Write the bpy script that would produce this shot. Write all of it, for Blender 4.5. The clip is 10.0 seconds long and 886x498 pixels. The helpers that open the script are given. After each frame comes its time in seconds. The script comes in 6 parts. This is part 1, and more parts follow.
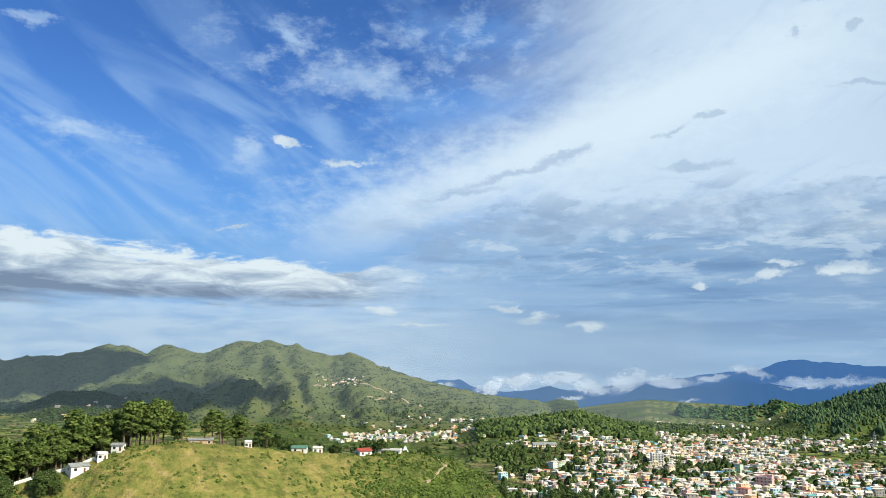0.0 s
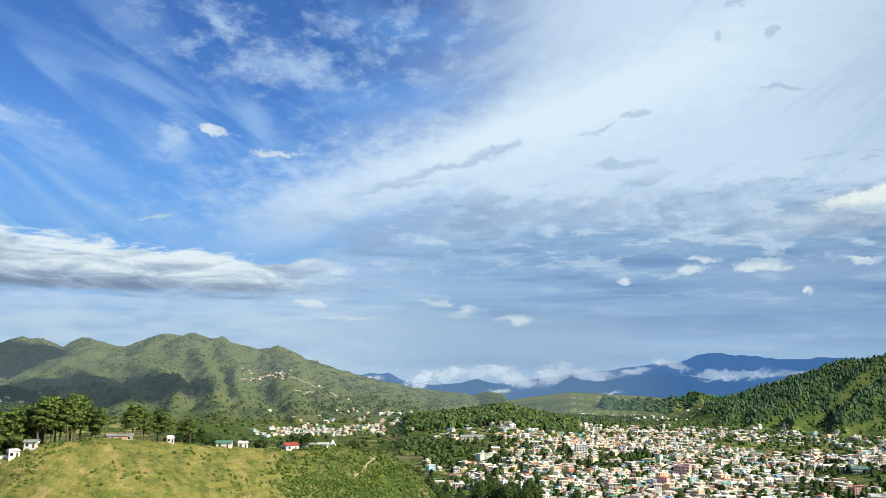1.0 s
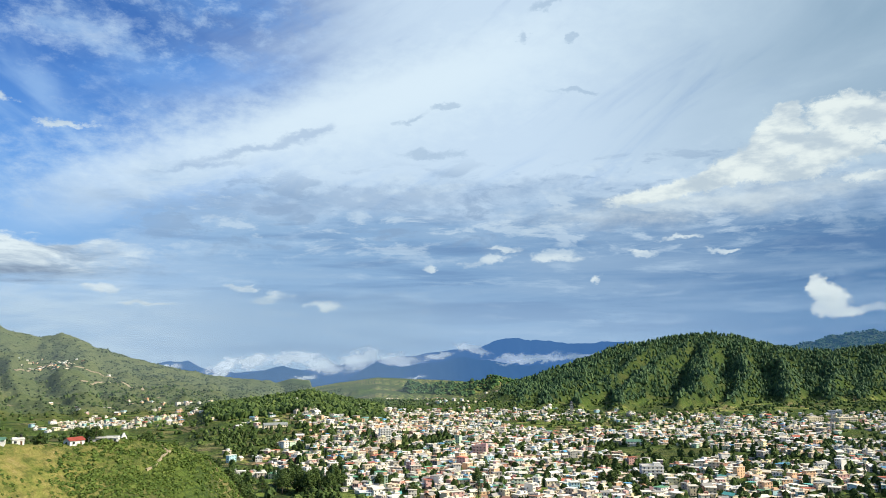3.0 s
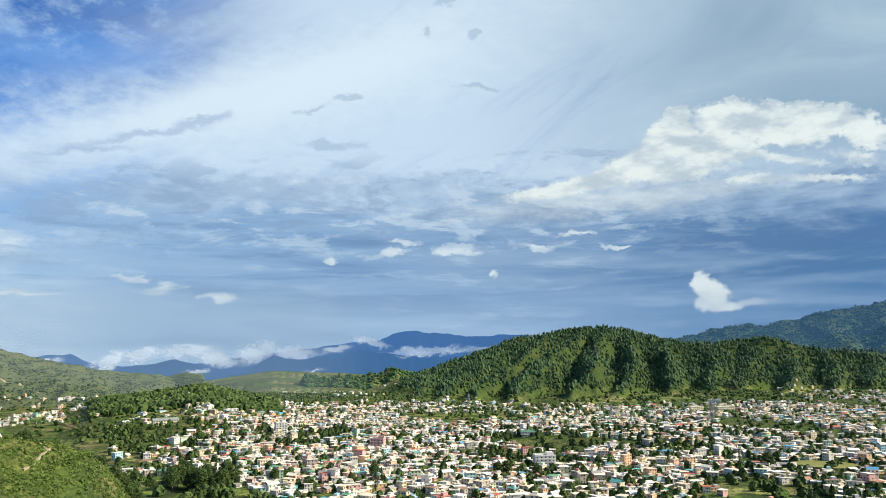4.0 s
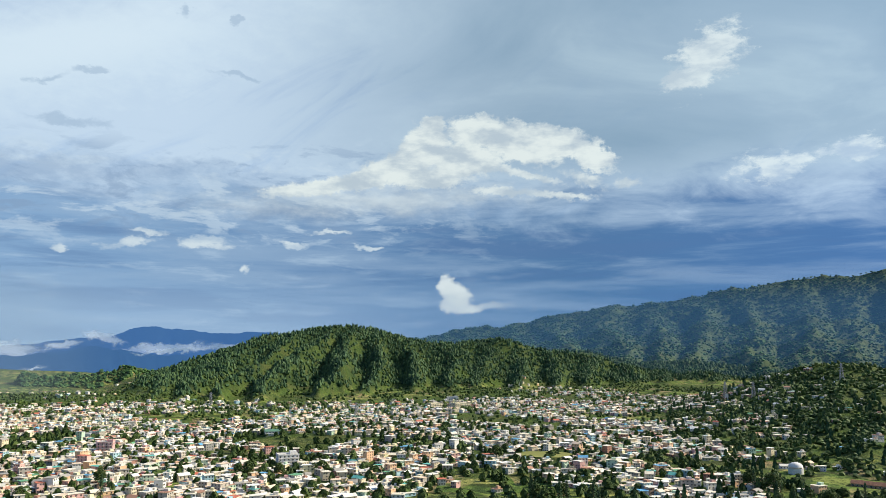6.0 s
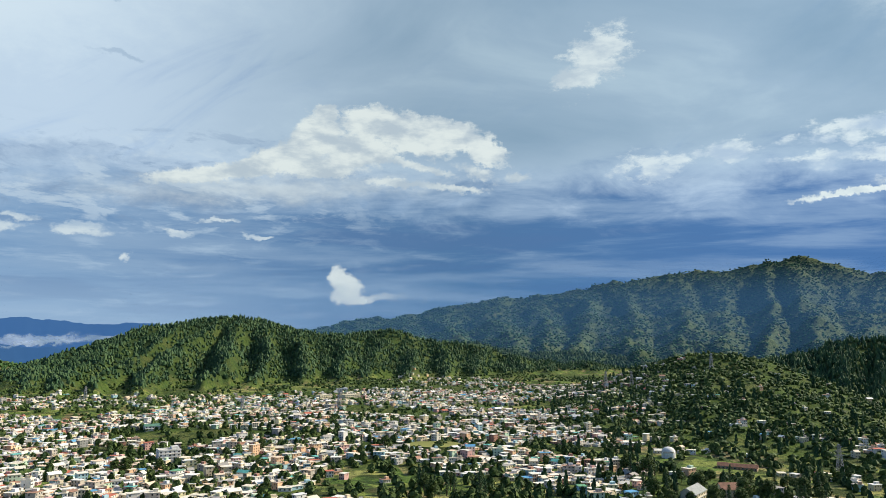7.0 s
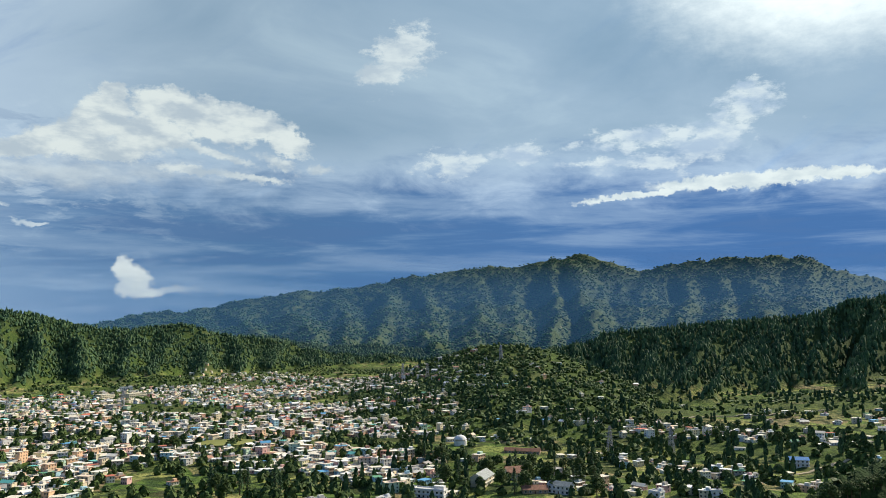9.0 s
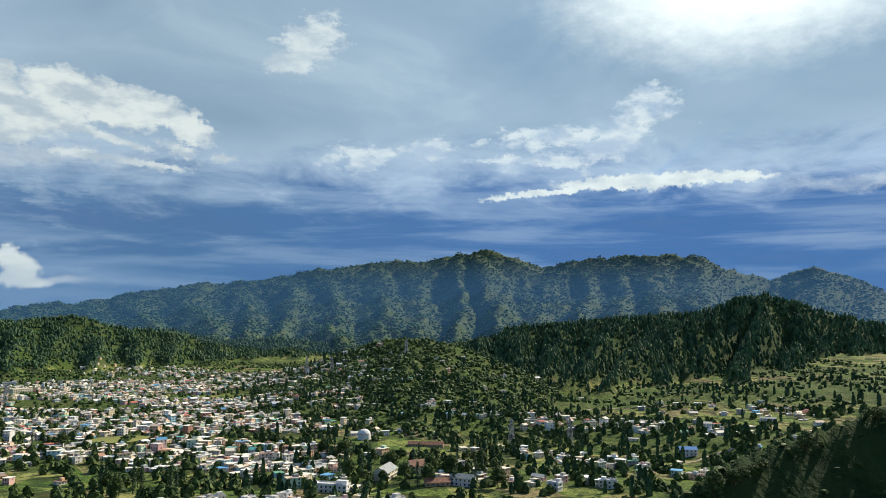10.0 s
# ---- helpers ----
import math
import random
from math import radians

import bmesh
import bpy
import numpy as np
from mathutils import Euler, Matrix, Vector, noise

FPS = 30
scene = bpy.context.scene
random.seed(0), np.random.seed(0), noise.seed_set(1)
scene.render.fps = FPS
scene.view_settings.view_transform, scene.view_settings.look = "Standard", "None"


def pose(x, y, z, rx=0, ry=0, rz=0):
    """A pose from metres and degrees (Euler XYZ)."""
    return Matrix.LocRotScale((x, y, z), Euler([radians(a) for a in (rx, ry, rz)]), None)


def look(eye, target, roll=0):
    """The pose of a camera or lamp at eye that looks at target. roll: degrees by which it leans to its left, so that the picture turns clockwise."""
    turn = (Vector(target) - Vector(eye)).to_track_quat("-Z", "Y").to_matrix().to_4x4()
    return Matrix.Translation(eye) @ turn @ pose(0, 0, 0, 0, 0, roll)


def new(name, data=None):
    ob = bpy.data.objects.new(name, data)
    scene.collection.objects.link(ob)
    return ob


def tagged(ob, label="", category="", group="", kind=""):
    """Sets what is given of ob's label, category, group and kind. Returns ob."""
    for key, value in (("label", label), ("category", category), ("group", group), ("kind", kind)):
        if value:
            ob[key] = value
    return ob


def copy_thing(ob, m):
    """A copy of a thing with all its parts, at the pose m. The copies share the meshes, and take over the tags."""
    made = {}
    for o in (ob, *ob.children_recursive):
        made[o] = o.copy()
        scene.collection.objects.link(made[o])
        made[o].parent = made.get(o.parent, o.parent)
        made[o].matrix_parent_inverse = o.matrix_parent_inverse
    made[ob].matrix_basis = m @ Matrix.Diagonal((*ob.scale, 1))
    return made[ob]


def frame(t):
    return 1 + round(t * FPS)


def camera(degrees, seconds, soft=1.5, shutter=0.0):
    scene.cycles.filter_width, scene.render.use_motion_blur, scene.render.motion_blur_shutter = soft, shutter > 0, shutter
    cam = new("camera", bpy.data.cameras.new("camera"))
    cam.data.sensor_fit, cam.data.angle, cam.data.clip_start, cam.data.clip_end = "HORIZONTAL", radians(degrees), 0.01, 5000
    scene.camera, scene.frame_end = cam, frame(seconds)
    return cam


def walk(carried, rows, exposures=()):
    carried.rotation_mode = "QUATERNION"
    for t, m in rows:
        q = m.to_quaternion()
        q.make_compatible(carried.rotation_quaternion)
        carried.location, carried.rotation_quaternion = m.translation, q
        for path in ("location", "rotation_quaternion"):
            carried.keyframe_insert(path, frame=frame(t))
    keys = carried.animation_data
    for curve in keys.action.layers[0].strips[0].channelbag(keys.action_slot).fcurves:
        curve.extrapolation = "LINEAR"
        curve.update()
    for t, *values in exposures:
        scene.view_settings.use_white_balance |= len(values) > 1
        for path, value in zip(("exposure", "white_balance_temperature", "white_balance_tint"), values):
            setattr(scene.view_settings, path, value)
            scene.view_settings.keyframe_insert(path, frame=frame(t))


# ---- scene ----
# ---------- camera: a phone turned on the spot on a hillside above the town ----------
EYE = 120.0
cam = camera(59.7, 10.0, 0.55)
ROWS = [
    (0.0, 0.00, 9.10, -0.40), (0.5, -2.70, 8.75, -0.55), (1.0, -5.20, 8.65, -0.30), (1.5, -9.11, 8.59, -0.06),
    (2.0, -12.71, 8.51, 0.14), (2.5, -15.90, 8.06, 0.22), (4.0, -26.76, 7.07, 0.33), (4.5, -30.60, 7.00, 0.30),
    (5.0, -35.22, 7.06, 0.38), (5.5, -40.53, 7.12, -0.03), (7.0, -53.12, 6.37, -0.33), (7.5, -57.87, 6.26, -0.06),
    (8.0, -62.50, 6.27, -0.03), (8.5, -65.18, 6.14, 0.01), (9.0, -67.85, 5.93, 0.06), (9.5, -70.36, 5.65, -0.17),
    (10.0, -74.79, 5.51, -0.28),
]
walk(cam, [(t, pose(0, 0, EYE, 90 + pitch, roll, yaw)) for t, yaw, pitch, roll in ROWS], ((0.0, 0.4), (4.5, 0.38), (7.5, 0.24), (10.0, 0.24)))

# ---------- sun ----------
SUN_AZ, SUN_EL = 124.0, 36.0
sun = new("sun", bpy.data.lights.new("sun", "SUN"))
sun.data.energy, sun.data.angle, sun.data.color = 5.0, radians(0.6), (1.0, 0.90, 0.72)
sun_dir = Vector((math.sin(radians(SUN_AZ)) * math.cos(radians(SUN_EL)), math.cos(radians(SUN_AZ)) * math.cos(radians(SUN_EL)), math.sin(radians(SUN_EL))))
sun.matrix_world = look((0, 0, 900), Vector((0, 0, 900)) - sun_dir)


# ---------- node helpers ----------
class Nodes:
    """A short way to write node trees."""

    def __init__(self, tree):
        self.tree = tree
        tree.nodes.clear()

    def put(self, sock, value):
        if isinstance(value, bpy.types.NodeSocket):
            self.tree.links.new(value, sock)
        elif hasattr(sock, "default_value"):
            if isinstance(value, (int, float)) and sock.type in ("RGBA", "VECTOR"):
                value = (value, value, value, 1)[: 4 if sock.type == "RGBA" else 3]
            elif sock.type == "RGBA" and len(value) == 3:
                value = (*value, 1)
            sock.default_value = value

    def math(self, op, a, b=0.0, clamp=False):
        n = self.tree.nodes.new("ShaderNodeMath")
        n.operation, n.use_clamp = op, clamp
        self.put(n.inputs[0], a)
        self.put(n.inputs[1], b)
        return n.outputs[0]

    def add(self, a, b):
        return self.math("ADD", a, b)

    def sub(self, a, b):
        return self.math("SUBTRACT", a, b)

    def mul(self, a, b):
        return self.math("MULTIPLY", a, b)

    def step(self, x, lo, hi, to0=0.0, to1=1.0):
        n = self.tree.nodes.new("ShaderNodeMapRange")
        n.interpolation_type = "SMOOTHSTEP"
        for i, v in enumerate((x, lo, hi, to0, to1)):
            self.put(n.inputs[i], v)
        return n.outputs[0]

    def xyz(self, x, y, z=0.0):
        n = self.tree.nodes.new("ShaderNodeCombineXYZ")
        for i, v in enumerate((x, y, z)):
            self.put(n.inputs[i], v)
        return n.outputs[0]

    def split(self, v):
        n = self.tree.nodes.new("ShaderNodeSeparateXYZ")
        self.put(n.inputs[0], v)
        return n.outputs

    def vmul(self, v, w):
        n = self.tree.nodes.new("ShaderNodeVectorMath")
        n.operation = "MULTIPLY"
        self.put(n.inputs[0], v)
        self.put(n.inputs[1], w)
        return n.outputs[0]

    def vadd(self, v, w):
        n = self.tree.nodes.new("ShaderNodeVectorMath")
        n.operation = "ADD"
        self.put(n.inputs[0], v)
        self.put(n.inputs[1], w)
        return n.outputs[0]

    def noise(self, v, scale, detail=4.0, rough=0.55, warp=0.0, colour=False):
        n = self.tree.nodes.new("ShaderNodeTexNoise")
        self.put(n.inputs["Vector"], v)
        for key, value in (("Scale", scale), ("Detail", detail), ("Roughness", rough), ("Distortion", warp)):
            n.inputs[key].default_value = value
        return n.outputs["Color" if colour else 0]

    def mix(self, f, a, b, kind="MIX"):
        n = self.tree.nodes.new("ShaderNodeMix")
        n.data_type, n.blend_type = "RGBA", kind
        self.put(n.inputs[0], f)
        self.put(n.inputs[6], a)
        self.put(n.inputs[7], b)
        return n.outputs[2]

    def ramp(self, f, stops, kind="LINEAR"):
        n = self.tree.nodes.new("ShaderNodeValToRGB")
        n.color_ramp.interpolation = kind
        el = n.color_ramp.elements
        while len(el) < len(stops):
            el.new(0.5)
        for e, (p, c) in zip(el, stops):
            e.position, e.color = p, (*c, 1)
        self.put(n.inputs[0], f)
        return n.outputs[0]

    def node(self, kind, **ins):
        n = self.tree.nodes.new(kind)
        for key, value in ins.items():
            self.put(n.inputs[key.replace("_", " ")], value)
        return n


# ---------- sky ----------
def srgb(r, g, b):
    return tuple((c / 255 / 12.92) if c < 10.3 else ((c / 255 + 0.055) / 1.055) ** 2.4 for c in (r, g, b))


world = bpy.data.worlds.new("world")
scene.world = world
world.use_nodes = True
W = Nodes(world.node_tree)
way = W.node("ShaderNodeTexCoord").outputs["Generated"]
wx, wy, wz = W.split(way)
AZ = W.mul(W.math("ARCTAN2", wx, wy), 57.29578)
EL = W.mul(W.math("ARCSINE", wz), 57.29578)
flat = W.xyz(AZ, EL)
nishita = W.node("ShaderNodeTexSky")
nishita.sky_type, nishita.sun_disc = "NISHITA", False
nishita.sun_elevation, nishita.sun_rotation = radians(SUN_EL), radians(SUN_AZ)
nishita.air_density, nishita.dust_density, nishita.ozone_density, nishita.altitude = 1.0, 0.6, 2.5, 1700


def turned(a0, e0, angle, sa, se, seed=0.0):
    """Sky coordinates about (a0, e0), turned by angle and scaled by 1/sa along and 1/se across."""
    c, s = math.cos(radians(angle)), math.sin(radians(angle))
    u = W.add(W.mul(W.sub(AZ, a0), c), W.mul(W.sub(EL, e0), s))
    v = W.sub(W.mul(W.sub(EL, e0), c), W.mul(W.sub(AZ, a0), s))
    return W.xyz(W.mul(u, 1 / sa), W.mul(v, 1 / se), seed)


ragged = W.noise(W.vmul(flat, (0.8, 1.5, 1)), 0.7, 8, 0.66)
billow = W.noise(W.vmul(flat, (0.16, 0.42, 1)), 1.0, 6, 0.6, 0.4)
stir = W.split(W.noise(W.vmul(flat, (0.55, 0.9, 1)), 0.9, 7, 0.6, 0.0, True))
AZ_W = W.add(AZ, W.mul(W.sub(stir[0], 0.5), 3.6))
EL_W = W.add(EL, W.mul(W.sub(stir[1], 0.5), 1.9))
curl = W.split(W.noise(flat, 1.6, 6, 0.6, 0.0, True))
AZ_C = W.add(AZ, W.mul(W.sub(curl[0], 0.5), 1.5))
EL_C = W.add(EL, W.mul(W.sub(curl[1], 0.5), 1.1))


def puff(a0, e0, ra, re, angle=0.0, edge=0.35, rough=1.0, calm=False):
    """A cloud's cover: an ellipse, stirred and with a ragged edge."""
    c, s = math.cos(radians(angle)), math.sin(radians(angle))
    da, de = W.sub(AZ_C if calm else AZ_W, a0), W.sub(EL_C if calm else EL_W, e0)
    u = W.mul(W.add(W.mul(da, c), W.mul(de, s)), 1 / ra)
    v = W.mul(W.sub(W.mul(de, c), W.mul(da, s)), 1 / re)
    d = W.math("SQRT", W.add(W.mul(u, u), W.mul(v, v)))
    d = W.add(d, W.mul(W.sub(ragged, 0.5), -3.2 * rough))
    return W.step(d, 1.0 + edge, 1.0 - edge)


# clear sky, deep blue away from the sun
sky = W.mix(1.0, nishita.outputs[0], (0.062, 0.098, 0.150), "MULTIPLY")
sky = W.mix(W.step(EL, 22, 3), sky, srgb(120, 172, 228))

# high cirrus, fanning up to the upper right
fan = W.noise(turned(-14, 8, 28, 14.0, 3.4, 3.0), 1.0, 7, 0.6, 1.0)
wisps = W.noise(turned(-14, 8, -30, 12.0, 3.2, 7.0), 1.0, 4, 0.5, 0.8)
left_wisp = W.mul(W.step(wisps, 0.40, 0.72), W.mul(W.step(AZ, 8, -8), W.mul(W.step(EL, 5, 10), W.step(EL, 24, 16, 0.35, 1.0))))
sky = W.mix(W.mul(left_wisp, 0.62), sky, srgb(170, 200, 240))
reach = W.add(AZ, W.mul(W.sub(W.noise(turned(0, 0, 24, 20, 5, 1.0), 1.0, 5, 0.55), 0.5), 26))
veil = W.step(W.sub(reach, W.mul(W.sub(EL, 12), 0.55)), -9, 14)
veil = W.mul(veil, W.step(fan, 0.12, 0.50, 0.45, 1.0))
sky = W.mix(W.mul(veil, 0.95), sky, srgb(214, 226, 243))
bright = puff(16, 18.5, 20, 2.6, 14, 0.9, 0.8)
sky = W.mix(W.mul(bright, 0.7), sky, srgb(226, 236, 248))

lower_edge = W.sub(EL, W.add(10.5, W.mul(W.add(AZ, 8), 0.36)))
band = W.mul(W.step(lower_edge, 2.6, 0.4), W.mul(W.step(lower_edge, -3.5, -0.5), W.mul(W.step(AZ, -14, -4), W.step(AZ, 34, 20))))
sky = W.mix(W.mul(band, 0.65), sky, srgb(232, 240, 250))
gap = puff(1.0, 19.5, 5.5, 1.3, 6, 0.9, 0.7)
sky = W.mix(W.mul(gap, 0.55), sky, srgb(110, 162, 232))
gap = puff(3.0, 24.5, 5.0, 1.2, -4, 0.9, 0.8)
sky = W.mix(W.mul(gap, 0.5), sky, srgb(112, 160, 226))
# grey upper layer towards the sun
grey = W.mul(W.step(AZ, 24, 54), W.step(EL, 8, 15))
tone = W.ramp(W.noise(W.vmul(flat, (0.05, 0.12, 1)), 1.0, 6, 0.55, 0.5), [(0.3, srgb(134, 160, 184)), (0.55, srgb(160, 180, 200)), (0.75, srgb(192, 208, 220))])
sky = W.mix(W.mul(grey, 0.9), sky, tone)

# blue-grey stratus over the horizon, darker to the right
low = W.step(W.add(EL, W.mul(W.sub(billow, 0.5), 9)), 13.5, 8.0)
low = W.mul(low, W.step(AZ, -12, 8, 0.15, 1.0))
low_tone = W.ramp(W.step(AZ, 0, 95), [(0.0, srgb(150, 180, 216)), (0.3, srgb(118, 150, 190)), (0.6, srgb(88, 126, 170)), (1.0, srgb(74, 116, 172))])
streaks = W.noise(W.vmul(flat, (0.045, 0.5, 1)), 1.0, 6, 0.6, 0.3)
low_tone = W.mix(W.mul(W.step(streaks, 0.42, 0.66), 0.42), low_tone, srgb(178, 196, 220))
fine = W.noise(W.vmul(flat, (0.20, 1.1, 1)), 1.0, 8, 0.62, 0.3)
low_tone = W.mix(W.mul(W.mul(W.step(fine, 0.50, 0.72), W.step(AZ, 75, 30)), 0.5), low_tone, srgb(196, 212, 232))
low_tone = W.mix(W.mul(W.step(streaks, 0.50, 0.34), 0.45), low_tone, srgb(92, 122, 168))
sky = W.mix(low, sky, low_tone)
rim = W.mul(W.step(EL, 5.5, 1.5), W.step(AZ, 62, 30))
sky = W.mix(W.mul(rim, 0.5), sky, srgb(178, 200, 228))


def cloud(cover, seed, white=srgb(236, 238, 238), shade=srgb(168, 184, 206), strength=0.95):
    """Lays a white cloud with soft grey modelling over the sky."""
    global sky
    body = W.mix(W.step(W.noise(W.vadd(W.vmul(flat, (0.35, 0.8, 1)), (seed, 0.35, 0)), 1.0, 5, 0.55), 0.35, 0.62), shade, white)
    sky = W.mix(W.mul(cover, strength), sky, body)


def either(*masks):
    m = masks[0]
    for k in masks[1:]:
        m = W.math("MAXIMUM", m, k)
    return m


# broken middle layer with grey folds
alto = W.noise(W.vmul(flat, (0.20, 0.62, 1)), 1.0, 9, 0.62, 0.4)
alto_at = W.mul(W.mul(W.step(EL, 5.5, 8.5), W.step(W.sub(EL, W.mul(AZ, 0.05)), 13.8, 11.0)), W.mul(W.step(AZ, -8, 3), W.step(AZ, 56, 36)))
sky = W.mix(W.mul(W.mul(W.step(alto, 0.52, 0.62), alto_at), 0.55), sky, srgb(216, 226, 239))
sky = W.mix(W.mul(W.mul(W.step(alto, 0.48, 0.38), alto_at), 0.55), sky, srgb(142, 163, 194))
# thin torn patches high in the blue
flecks = W.noise(W.vmul(flat, (0.30, 0.55, 1)), 1.0, 9, 0.66, 0.15)
high = W.mul(W.step(flecks, 0.46, 0.66), either(puff(-10.5, 22.3, 7.0, 3.2, -14, 0.9, 0.8), puff(1.5, 23.5, 9.0, 3.6, 8, 0.95, 0.8), W.mul(puff(-26, 15.6, 6.0, 1.2, -4, 0.9, 0.8), 0.7), W.mul(puff(-15, 14.5, 3.0, 2.4, 40, 0.9, 0.8), 0.6)))
sky = W.mix(W.mul(high, 0.5), sky, srgb(198, 216, 243))
# pale layers under the bank
haze_left = W.mul(W.mul(W.step(EL, 7, 3.8), W.step(AZ, 8, -8)), W.step(fine, 0.34, 0.62, 0.35, 1.0))
sky = W.mix(W.mul(haze_left, 0.85), sky, srgb(208, 222, 240))
# bank of cloud over the western mountains
bank_noise = W.noise(W.vmul(flat, (0.16, 0.55, 1)), 1.0, 8, 0.62, 0.3)
bank_top = W.add(9.3, W.add(W.mul(W.add(AZ, 30), -0.06), W.mul(W.sub(bank_noise, 0.5), 5.5)))
bank_foot = W.add(4.0, W.add(W.mul(W.add(AZ, 30), 0.03), W.mul(W.sub(streaks, 0.5), 4.0)))
bank = W.mul(W.mul(W.step(W.sub(bank_top, EL), 0.0, 0.7), W.step(W.sub(EL, bank_foot), 0.0, 1.0)), W.step(W.add(AZ, W.mul(W.sub(ragged, 0.5), 12)), 2, -9))
lumps = W.noise(W.vmul(flat, (0.22, 1.0, 1)), 1.0, 7, 0.6, 0.5)
bank_tone = W.add(W.mul(W.sub(lumps, 0.5), 1.7), W.mul(W.sub(EL, 6.2), 0.22))
bank_tone = W.sub(bank_tone, W.mul(W.step(AZ, -18, -30), 0.25))
bank_body = W.ramp(W.add(bank_tone, 0.5), [(0.12, srgb(128, 142, 166)), (0.45, srgb(176, 188, 206)), (0.78, srgb(238, 241, 244))])
sky = W.mix(W.mul(bank, 0.96), sky, bank_body)
# grey streak cloud and dark stratus
sky = W.mix(W.mul(either(puff(5.2, 14.5, 5.0, 0.30, 15, 0.7, 0.6), puff(9.0, 15.8, 2.0, 0.42, 18, 0.5, 0.5), puff(1.5, 13.2, 2.6, 0.2, 8, 0.8, 0.6)), 0.55), sky, srgb(158, 178, 210))
sky = W.mix(W.mul(puff(14, 11.2, 13, 0.8, 4, 0.8, 1.0), 0.6), sky, srgb(156, 176, 206))
shreds = either(puff(25.5, 22.8, 0.5, 0.42, 60, 0.4, 0.7), puff(29.5, 22.6, 0.45, 0.25, 0, 0.4, 0.7), puff(17.0, 17.2, 1.0, 0.22, 20, 0.6, 0.9), puff(19.5, 18.0, 0.9, 0.2, 10, 0.6, 0.9), puff(30.0, 18.8, 1.8, 0.16, -8, 0.6, 0.9), puff(27.5, 25.0, 1.3, 0.22, 10, 0.6, 0.9), puff(18.5, 14.6, 2.2, 0.2, 0, 0.7, 0.9))
sky = W.mix(W.mul(shreds, 0.5), sky, srgb(160, 180, 206))
# small clouds
small = either(puff(-11.9, 16.6, 1.1, 0.42, -8, 0.4, 0.8), puff(-7.6, 15.3, 1.5, 0.22, 0, 0.5, 0.8), puff(27.8, 6.9, 1.7, 0.42, 3, 0.35, 0.6), puff(22.4, 6.6, 1.3, 0.28, 10, 0.5, 0.8), puff(18.6, 6.3, 0.6, 0.28, 10, 0.4, 0.7), puff(24.0, 7.6, 0.9, 0.22, 0, 0.5, 0.7))
small = either(small, puff(30.8, 5.2, 0.55, 0.36, 20, 0.4, 0.6), puff(33.9, 7.0, 0.7, 0.2, 0, 0.4, 0.6), puff(39.5, 7.1, 0.8, 0.14, 0, 0.4, 0.6), puff(36.8, 8.0, 0.9, 0.14, 10, 0.5, 0.7), puff(6.5, 3.9, 1.5, 0.26, 8, 0.5, 0.9), puff(4.6, 4.8, 0.9, 0.18, 0, 0.5, 0.9), puff(10.8, 3.4, 1.4, 0.22, 0, 0.6, 0.9), puff(-4.5, 4.5, 1.5, 0.2, 0, 0.6, 0.9), puff(-1.5, 3.6, 1.6, 0.14, 0, 0.6, 0.9), puff(-15.5, 10.2, 0.9, 0.14, 6, 0.5, 0.7))
cloud(either(puff(-26.0, 16.0, 2.4, 0.35, 0, 0.9, 1.2), puff(-11.5, 23.8, 1.6, 0.3, -20, 0.9, 1.3), puff(-6.5, 21.5, 3.4, 0.9, -12, 0.9, 1.4), puff(-14.5, 16.0, 0.8, 0.8, 60, 0.9, 1.3), puff(-29.5, 22.6, 1.2, 0.3, 0, 0.8, 1.1)), 4.0, srgb(214, 228, 246), srgb(180, 206, 240), 0.5)
cloud(small, 5.0, srgb(232, 236, 240), srgb(190, 204, 222), 0.85)
# the great cloud
great = either(puff(36.2, 11.3, 4.6, 0.6, 8, 0.3, 0.4, True), puff(40.2, 12.5, 3.8, 0.95, 22, 0.22, 0.4, True), puff(43.6, 14.3, 2.2, 1.7, 38, 0.2, 0.4, True), puff(44.2, 16.0, 1.0, 0.8, 0, 0.22, 0.5, True), puff(48.4, 15.5, 3.4, 1.2, -4, 0.2, 0.5, True), puff(53.0, 14.8, 3.4, 1.15, -8, 0.2, 0.5, True), puff(56.2, 13.6, 2.0, 0.95, -24, 0.22, 0.6, True), puff(43.6, 12.2, 3.6, 0.85, 0, 0.3, 0.5, True), puff(46.4, 13.5, 3.0, 1.3, 0, 0.25, 0.5, True), puff(50.8, 14.2, 3.2, 0.9, -10, 0.3, 0.6, True))
frayed = either(puff(49.6, 12.9, 1.8, 0.30, -18, 0.5, 0.7, True), puff(52.0, 12.2, 2.0, 0.26, -14, 0.5, 0.7, True), puff(53.8, 10.9, 2.2, 0.26, -6, 0.5, 0.7, True), puff(55.5, 12.0, 1.4, 0.4, -20, 0.6, 0.9, True), puff(49.5, 11.2, 2.4, 0.3, -4, 0.6, 0.7, True), puff(58.6, 11.6, 0.8, 0.3, 0, 0.7, 0.9, True))
great = either(great, W.mul(puff(39, 10.4, 10, 0.9, 3, 0.9, 0.6), 0.55))
great = either(great, W.mul(frayed, 0.85))
cloud(great, 9.0, srgb(243, 243, 240), srgb(198, 206, 216), 0.97)
